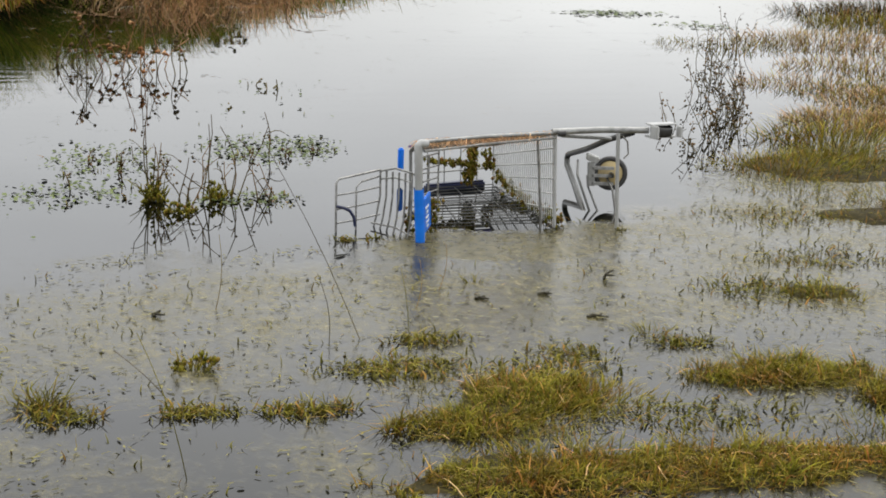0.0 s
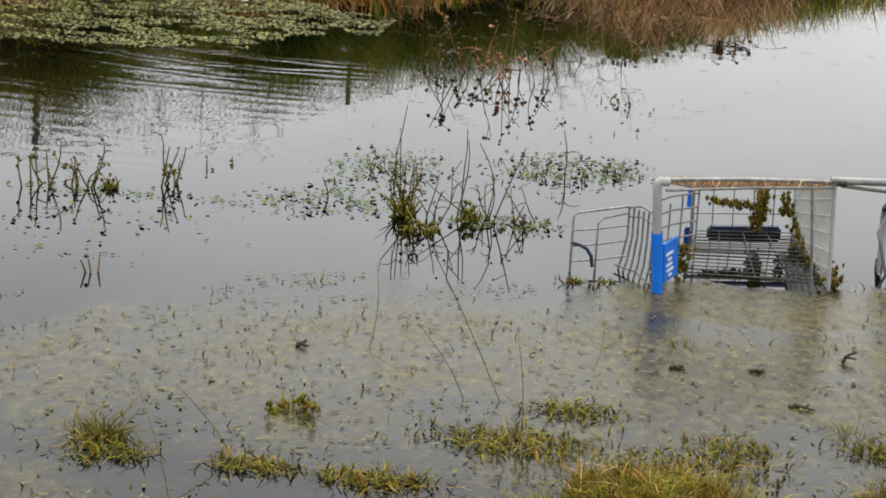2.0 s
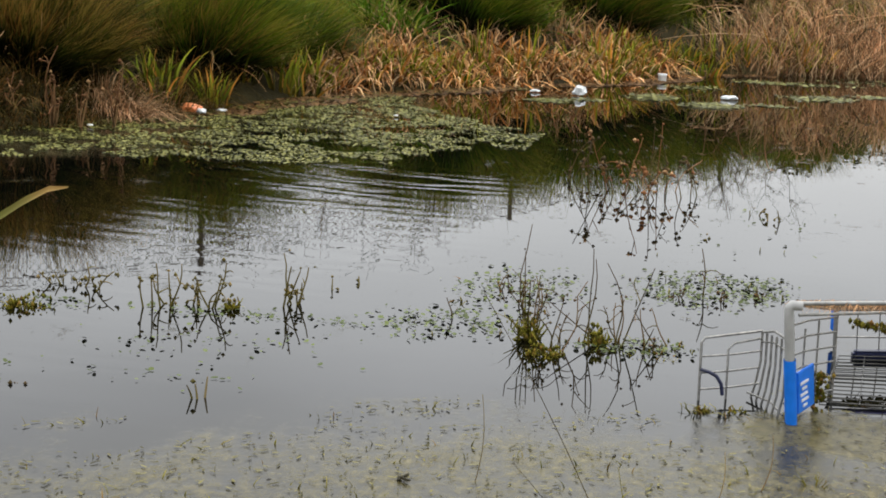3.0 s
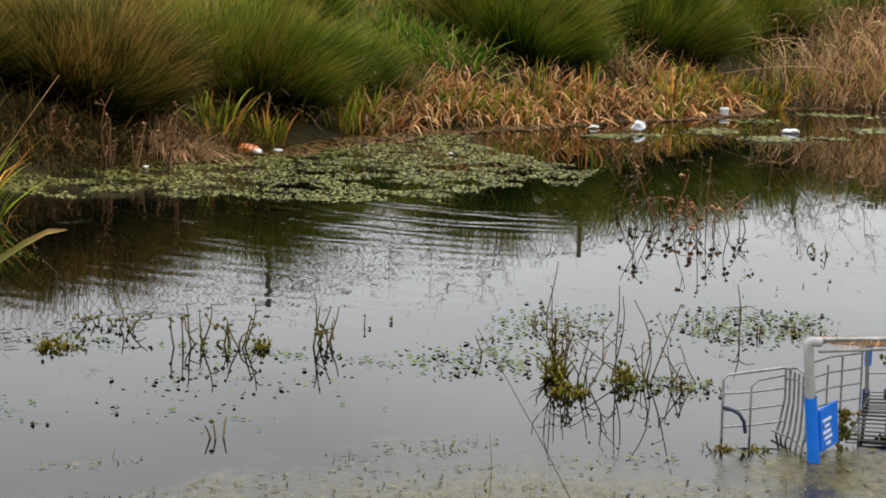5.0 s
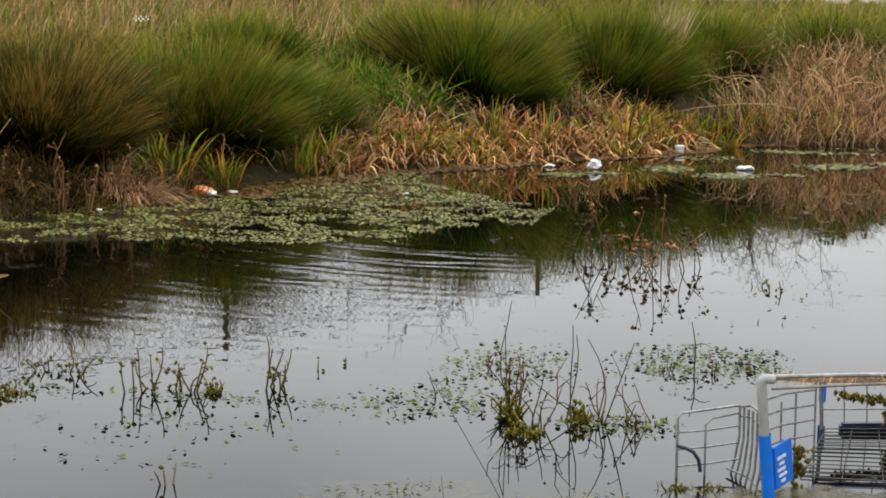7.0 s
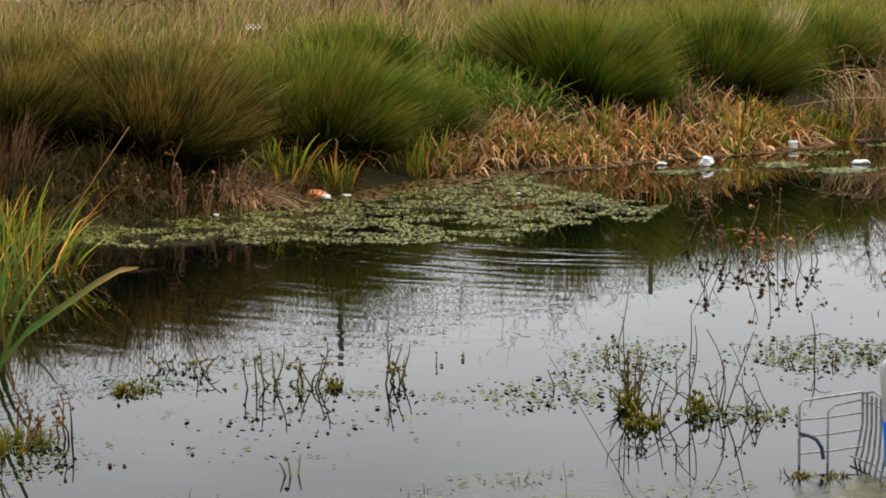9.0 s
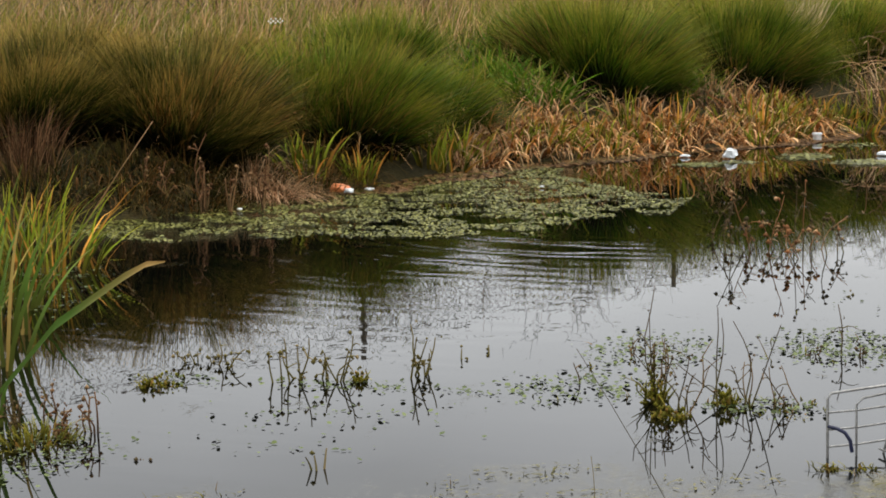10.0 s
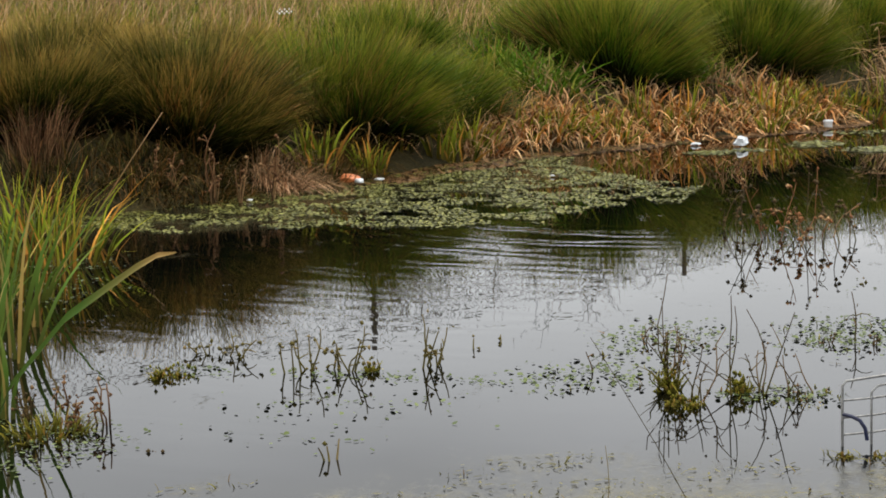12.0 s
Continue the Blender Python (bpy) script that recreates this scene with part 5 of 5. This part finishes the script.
# push handle: grey elbow, blue grip, printed flap
top = A + [-0.006, -0.02, -0.006]
rod("handle_sleeve", [top + [0.03, 0.01, 0.004], top + [0.006, 0, 0.006], top, top + [0.003, 0.004, -0.03], top + [0.012, 0.026, -0.14]], 0.0125, GREYP, "weathered grey plastic handle sleeve", sides=12)
grip = rod("handle_grip", [top + [0.012, 0.026, -0.138], top + [0.03, 0.06, -0.33], top + [0.045, 0.09, -0.5]], 0.0155, BLUE, "bright blue plastic handle grip", sides=12)


def slab(name, p, ux, uy, w, h, thick, mat, parent, label=""):
    """A thin board with its corner at p, along the directions ux and uy."""
    ux, uy = np.array(ux, float), np.array(uy, float)
    ux, uy = ux / np.linalg.norm(ux), uy / np.linalg.norm(uy)
    nn = np.cross(ux, uy)
    bm = bmesh.new()
    vs = [bm.verts.new(np.array(p) + ux * w * a + uy * h * c + nn * thick * e) for e in (0, 1) for a, c in ((0, 0), (1, 0), (1, 1), (0, 1))]
    for q in ((0, 3, 2, 1), (4, 5, 6, 7), (0, 1, 5, 4), (1, 2, 6, 5), (2, 3, 7, 6), (3, 0, 4, 7)):
        bm.faces.new([vs[k] for k in q])
    bmesh.ops.recalc_face_normals(bm, faces=bm.faces)
    bmesh.ops.bevel(bm, geom=list(bm.edges), offset=min(thick, w, h) * 0.25, segments=2, affect="EDGES")
    me = bpy.data.meshes.new(name)
    bm.to_mesh(me)
    bm.free()
    me.materials.append(mat)
    ob = new(name, me)
    ob.parent = parent
    if label:
        tagged(ob, label)
    return ob


fp = top + [0.036, 0.05, -0.178]
ux, uy = (0.4, 0.92, 0.05), (0.08, 0.16, -0.97)
flap = slab("handle_flap", fp, ux, uy, 0.105, 0.115, 0.008, BLUE, cart, "blue plastic flap with worn white print")
n_ = np.cross(np.array(ux) / np.linalg.norm(ux), np.array(uy) / np.linalg.norm(uy))
for q, (w, s) in enumerate([(0.05, 0.0), (0.03, 0.01), (0.045, 0.0), (0.045, 0.006), (0.026, 0.016)]):
    base = fp + np.array(ux) / np.linalg.norm(ux) * (0.012 + s) + np.array(uy) / np.linalg.norm(uy) * (0.03 + q * 0.016)
    slab("print_bar", base + n_ * (-0.0025), ux, uy, w, 0.008, 0.002, WHITEMARK, flap)
    slab("print_bar", base + n_ * 0.0085, ux, uy, w, 0.008, 0.002, WHITEMARK, flap)

# folded-out child seat and rear gate
P1, P2, P3 = V3(0.339, 4.5, 0.184), V3(0.183, 4.42, 0.17), V3(0.40, 4.31, 0.21)
dn = np.array([0.01, 0.01, -1.0])
lines = [([P1 + dn * 0.0, (P1 + P2) / 2, P2 + (P1 - P2) * 0.06, P2 + dn * 0.012, P2 + dn * 0.12, P2 + dn * 0.26], 0.0036, 0.0036)]
for z in (0.055, 0.1, 0.145, 0.19, 0.235):
    lines.append(([P1 + dn * z, (P1 + P2) / 2 + dn * z, P2 + dn * (z - 0.005)], 0.0026, 0.0026))
q0 = P2 + (P1 - P2) * 0.45
lines.append(([P1 + dn * 0.02, q0 + (P1 - P2) * 0.1 + dn * 0.025, q0 + dn * 0.04, q0 + dn * 0.14, q0 + dn * 0.26], 0.003, 0.003))
holder = new("child_seat")
holder.parent = cart
tagged(holder, "folded-out wire child seat")
for a, b_, c_ in lines:
    tubes("seat_rod", [(np.array(a), b_, c_)], ZINC, holder, 6)
lines = [([P1 + dn * 0.004, (P1 + P3) / 2 + [0, 0, 0.01], P3], 0.0034, 0.0034), ([P1 + dn * 0.03, (P1 + P3) / 2 + dn * 0.02, P3 + dn * 0.03], 0.0026, 0.0026)]
for k in range(6):
    s = k / 5
    c = P1 + (P3 - P1) * s + dn * 0.003
    lines.append(([c, c + dn * 0.08, c + dn * 0.15 + np.array([-0.012 + 0.01 * s, 0, 0]), c + dn * 0.3 + np.array([-0.05 + 0.02 * s, 0.0, 0])], 0.0034, 0.003))
for z in (0.17, 0.195, 0.215):
    lines.append(([P1 + dn * z + [-0.03, -0.01, 0], (P1 + P3) / 2 + dn * (z + 0.01), P3 + dn * (z + 0.03)], 0.003, 0.003))
holder = new("rear_gate")
holder.parent = cart
tagged(holder, "bent wire rear gate with curved rods")
for a, b_, c_ in lines:
    tubes("gate_rod", [(np.array(a), b_, c_)], ZINC, holder, 6)
lines = []
for z in (0.02, 0.06, 0.1, 0.14, 0.18, 0.22, 0.27):
    lines.append(([P3 + [0.0, -0.03, 0.06] + dn * z, P3 + [0.05, 0.06, 0.06] + dn * z, P3 + [0.13, 0.2, 0.045] + dn * z], 0.0026, 0.0026))
for s in (0.35, 0.62, 1.0):
    c = P3 + np.array([0.13, 0.2, 0.045]) * s
    lines.append(([c, c + dn * 0.12, c + dn * 0.34], 0.003, 0.003))
holder = new("seat_back")
holder.parent = cart
tagged(holder, "wire seat back behind the handle")
for a, b_, c_ in lines:
    tubes("back_rod", [(np.array(a), b_, c_)], ZINC, holder, 6)
rod("seat_strap", [P2 + dn * 0.085, P2 + [0.025, 0, -0.09], P2 + [0.045, 0, -0.1], P2 + [0.058, 0, -0.12], P2 + [0.063, 0, -0.15]], 0.005, NAVY, "dark blue seat strap", sides=6)

# plastic bumpers at the basket front
slab("front_bumper", D + [0.06, -0.01, -0.124], C - D, (0, 0.1, -1), 0.24, 0.04, 0.03, NAVY, cart, "navy plastic front bumper")
slab("corner_guard", V3(0.553, 5.22, 0.118), (0.9, 0.2, 0), (0, 0.02, -1), 0.02, 0.085, 0.02, BLUE, cart, "blue plastic corner guard")
slab("rim_guard", D + [-0.01, -0.02, 0.014], C - D, (0, 1, -0.2), 0.36, 0.02, 0.008, PURPLE, cart, "purple-blue plastic rim guard")

# chassis, all on the side that lies above the water
K = V3(1.185, 4.37, 0.328)
rod("chassis_tube", [B + [-0.01, 0, 0.004], (B + K) / 2 + [0, 0, 0.006], K], 0.0105, PIPE, "grey steel chassis tube")
rod("chassis_tube", [B + [0.02, 0.0, -0.008], V3(0.97, 4.41, 0.302), V3(1.05, 4.42, 0.296), V3(1.081, 4.43, 0.29)], 0.0065, PIPE)
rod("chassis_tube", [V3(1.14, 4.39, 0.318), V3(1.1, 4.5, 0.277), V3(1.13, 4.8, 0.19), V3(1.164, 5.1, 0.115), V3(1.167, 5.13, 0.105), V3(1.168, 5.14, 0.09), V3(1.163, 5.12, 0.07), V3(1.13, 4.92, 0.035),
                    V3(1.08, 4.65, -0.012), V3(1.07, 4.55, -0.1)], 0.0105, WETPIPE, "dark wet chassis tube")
rod("strut", [V3(1.08, 4.36, 0.32), V3(1.095, 4.385, 0.15), V3(1.12, 4.42, -0.1)], 0.0062, GREYP)
rod("bolt_hook", [V3(1.1, 4.38, 0.31), V3(1.12, 4.38, 0.29), V3(1.125, 4.38, 0.25), V3(1.11, 4.38, 0.235)], 0.003, ZINC, sides=6)
rod("bolt_cap", [B + [0.005, -0.012, 0.0], B + [0.015, -0.014, 0.0], B + [0.03, -0.014, 0.001]], 0.009, RUBBER)
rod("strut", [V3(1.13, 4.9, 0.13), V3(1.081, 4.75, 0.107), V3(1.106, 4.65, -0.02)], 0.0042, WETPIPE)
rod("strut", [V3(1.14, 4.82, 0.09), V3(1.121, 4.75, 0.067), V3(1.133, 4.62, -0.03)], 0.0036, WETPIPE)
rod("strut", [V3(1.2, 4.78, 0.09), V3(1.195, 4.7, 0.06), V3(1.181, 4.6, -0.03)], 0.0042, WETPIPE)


def wheel(name, centre, axis, r, width, hub_mat, label):
    """Solid tyre with a hub, on its axle direction."""
    holder = new(name)
    holder.parent = cart
    holder.matrix_local = Matrix.Translation(Vector(centre)) @ Vector(axis).to_track_quat("Z", "Y").to_matrix().to_4x4()
    for nm, rings, mt in (("tyre", [(r * 0.72, -width * 0.4), (r * 0.92, -width * 0.5), (r, -width * 0.25), (r, width * 0.25), (r * 0.92, width * 0.5), (r * 0.72, width * 0.4)], RUBBER),
                          ("hub", [(0.0005, -width * 0.42), (r * 0.3, -width * 0.44), (r * 0.34, -width * 0.3), (r * 0.74, -width * 0.38), (r * 0.74, width * 0.38), (r * 0.34, width * 0.3), (r * 0.3, width * 0.44), (0.0005, width * 0.42)], hub_mat)):
        bm = bmesh.new()
        loops = [[bm.verts.new((q * math.cos(a * 6.2832 / 24), q * math.sin(a * 6.2832 / 24), z)) for a in range(24)] for q, z in rings]
        for lo, hi in zip(loops, loops[1:] + ([loops[0]] if nm == "tyre" else [])):
            for a in range(24):
                bm.faces.new((lo[a], lo[(a + 1) % 24], hi[(a + 1) % 24], hi[a]))
        bmesh.ops.recalc_face_normals(bm, faces=bm.faces)
        me = bpy.data.meshes.new(nm)
        bm.to_mesh(me)
        bm.free()
        for poly in me.polygons:
            poly.use_smooth = True
        me.materials.append(mt)
        ob = new(nm, me)
        ob.parent = holder
    return tagged(holder, label)


fw = V3(1.218, 4.8, 0.102)
wheel("front_wheel", fw, (-0.35, -0.9, 0.12), 0.06, 0.034, HUB, "front caster wheel with a yellowed hub")
fork = slab("front_fork", fw + [-0.1, -0.05, 0.05], (0.95, 0.3, -0.05), (0.05, 0.0, -1), 0.03, 0.085, 0.006, PIPE, cart, "pale grey caster fork")
for dz in (0.035, 0.008, -0.02):
    slab("fork_bar", fw + [-0.08, -0.05, dz], (0.97, 0.2, -0.08), (0.05, 0.0, -1), 0.085, 0.012, 0.008, PIPE, fork)
# pale cap: the white highlight on the grey fork, given as colour
slab("fork_cap", fw + [-0.095, -0.02, 0.075], (0.9, 0.3, -0.35), (0.1, 0.5, -1), 0.06, 0.03, 0.012, BRIGHT, fork, "pale caster cap with its highlight in the colour")
rod("axle", [fw + [-0.01, -0.045, 0.0], fw, fw + [0.01, 0.04, 0.0]], 0.009, WETPIPE)
rw = V3(1.225, 4.36, 0.33)
wheel("rear_wheel", rw, (0.05, -0.1, 1), 0.036, 0.03, RUBBER, "dark rubber rear caster wheel")
slab("rear_fork", rw + [-0.045, -0.03, 0.018], (1, 0.2, 0), (-0.2, 1, 0), 0.095, 0.04, 0.005, GREYP, cart, "pale grey caster housing")
slab("rear_fork", rw + [-0.045, -0.03, -0.022], (1, 0.2, 0), (-0.2, 1, 0), 0.095, 0.04, 0.005, GREYP, cart)
slab("rear_fork_end", rw + [-0.05, -0.03, -0.02], (1, 0.2, 0), (0, 0.02, 1), 0.012, 0.042, 0.04, GREYP, cart)
slab("rear_fork_end", rw + [0.042, -0.02, -0.018], (1, 0.2, 0), (0, 0.02, 1), 0.01, 0.036, 0.026, GREYP, cart)
tagged(cart, "wire shopping cart lying on its side, half sunk in the pond", "shopping cart")

# weed caught on the cart
CARTWEED = blade_material("dark_water_weed", (0.06, 0.06, 0.01), (0.12, 0.115, 0.016), (0.2, 0.18, 0.028), (0.18, 0.1, 0.03), 0.25)


def weed_rope(a, c, n, wide, seed, label="olive water weed draped on the cart wires"):
    """Knobbly weed strung along a line, with loose ends."""
    rng = np.random.RandomState(seed)
    s = rng.rand(n)[:, None]
    p = np.array(a) * (1 - s) + np.array(c) * s + rng.normal(0, wide, (n, 3)) * [1, 0.7, 0.7]
    thing = blobs("weed_rope", p, rng.uniform(0.004, 0.009, n), CARTWEED, None, seed, squash=1.4)
    tagged(thing, label, "weed", "weed on the cart", kind="stuff")
    q = np.concatenate([p, p])
    tagged(strips("weed_ends", q, rng.uniform(0.015, 0.04, len(q)), rng.normal(0, 0.6, (len(q), 2)), 0.9, rng.uniform(0.003, 0.006, len(q)), CARTWEED, seg=3, wave=0.2, seed=seed + 1), "loose ends of water weed on the cart", "weed", "weed on the cart", kind="stuff")


weed_rope((0.77, 4.97, 0.18), (0.75, 4.97, 0.04), 170, 0.01, 1300)
weed_rope((0.6, 4.97, 0.115), (0.77, 4.98, 0.11), 60, 0.009, 1302)
weed_rope((0.845, 5.07, 0.13), (0.855, 5.07, 0.065), 40, 0.01, 1304)
weed_rope((0.42, 4.44, 0.06), (0.43, 4.44, 0.0), 26, 0.012, 1306)
weed_rope((0.5, 4.42, 0.11), (0.49, 4.42, 0.0), 50, 0.012, 1308)
weed_rope((0.88, 5.06, 0.06), (0.905, 4.7, 0.0), 110, 0.012, 1310, "olive weed matted along the basket floor")
weed_rope((0.925, 4.7, 0.01), (0.92, 4.42, 0.02), 70, 0.014, 1312, "olive weed matted along the basket floor")
rng = np.random.RandomState(1350)
n = 1700
s, u = rng.rand(n), rng.rand(n)
q = (A + (B - A) * s[:, None]) * (1 - u[:, None] * 0.35) + (D + (C - D) * s[:, None]) * (u[:, None] * 0.35) + ORIGIN + [0, 0, 0.004]
ob = strips("dry_thatch", q, rng.uniform(0.012, 0.034, n), rng.normal(0, 0.9, (n, 2)), 1.3, rng.uniform(0.002, 0.005, n), BRAMBLE, seg=3, wave=0.2, seed=1353)
tagged(ob, "dried brown thatch of weed stuck to the upper wires", "weed", "weed on the cart")


# ---- litter at the far water's edge ----
def lump(name, x, y, z, sx, sy, sz, seed, mat, parent=None, rough=0.25, sub=2):
    """A crumpled soft thing."""
    bm = bmesh.new()
    bmesh.ops.create_icosphere(bm, subdivisions=sub, radius=0.5)
    rng = random.Random(seed)
    for v in bm.verts:
        k = 1 + rng.uniform(-rough, rough)
        v.co = Vector((v.co.x * sx * k, v.co.y * sy * k, max(v.co.z * k, -0.15) * sz))
    me = bpy.data.meshes.new(name)
    bm.to_mesh(me)
    bm.free()
    me.materials.append(mat)
    ob = new(name, me)
    ob.location = (x, y, z)
    ob.parent = parent
    return ob


WHITE = plain("white_plastic", (0.72, 0.74, 0.74), 0.4)
ORANGE = plain("orange_plastic", (0.65, 0.2, 0.06), 0.4)
pack = new("crisp_packet")
pack.location = (-3.42, 10.4, 0.01)
lump("orange_half", -0.02, 0, 0.02, 0.16, 0.1, 0.08, 1, ORANGE, pack)
lump("white_half", 0.06, -0.02, 0.012, 0.07, 0.07, 0.045, 2, WHITE, pack)
tagged(pack, "crumpled orange and white plastic packet at the water's edge", "litter", "litter")
for x, y, s, k in ((-3.3, 10.62, 0.05, 3), (0.02, 13.6, 0.1, 4), (-3.72, 9.4, 0.03, 5), (-2.15, 10.9, 0.025, 6), (-1.55, 13.35, 0.06, 8)):
    tagged(lump("plastic_scrap", x, y, 0.012, s * 1.4, s, s * 0.5, k, WHITE), "small white scrap of plastic on the water", "litter", "litter")
tagged(lump("plastic_bag", -1.17, 13.25, 0.03, 0.11, 0.09, 0.13, 9, WHITE, rough=0.35), "scrunched white plastic bag floating by the sedges", "litter", "litter")
cup = new("paper_cup")
cup.location = (-0.63, 15.2, -0.005)
bm = bmesh.new()
rings = [(0.036, -0.02), (0.041, 0.06), (0.043, 0.064), (0.039, 0.062), (0.034, 0.0)]
loops = [[bm.verts.new((r * math.cos(a * 6.2832 / 14), r * math.sin(a * 6.2832 / 14), z)) for a in range(14)] for r, z in rings]
for lo, hi in zip(loops, loops[1:]):
    for a in range(14):
        bm.faces.new((lo[a], lo[(a + 1) % 14], hi[(a + 1) % 14], hi[a]))
bm.faces.new(loops[-1])
me = bpy.data.meshes.new("cup_wall")
bm.to_mesh(me)
bm.free()
me.materials.append(plain("grey_card", (0.5, 0.5, 0.48), 0.6))
ob = new("cup_wall", me)
ob.parent = cup
bm = bmesh.new()
bmesh.ops.create_cone(bm, cap_ends=True, segments=14, radius1=0.046, radius2=0.043, depth=0.014, matrix=pose(0, 0, 0.069))
me = bpy.data.meshes.new("lid")
bm.to_mesh(me)
bm.free()
me.materials.append(WHITE)
ob = new("lid", me)
ob.parent = cup
tagged(cup, "pale disposable cup with a white lid standing in the water", "cup", "litter")
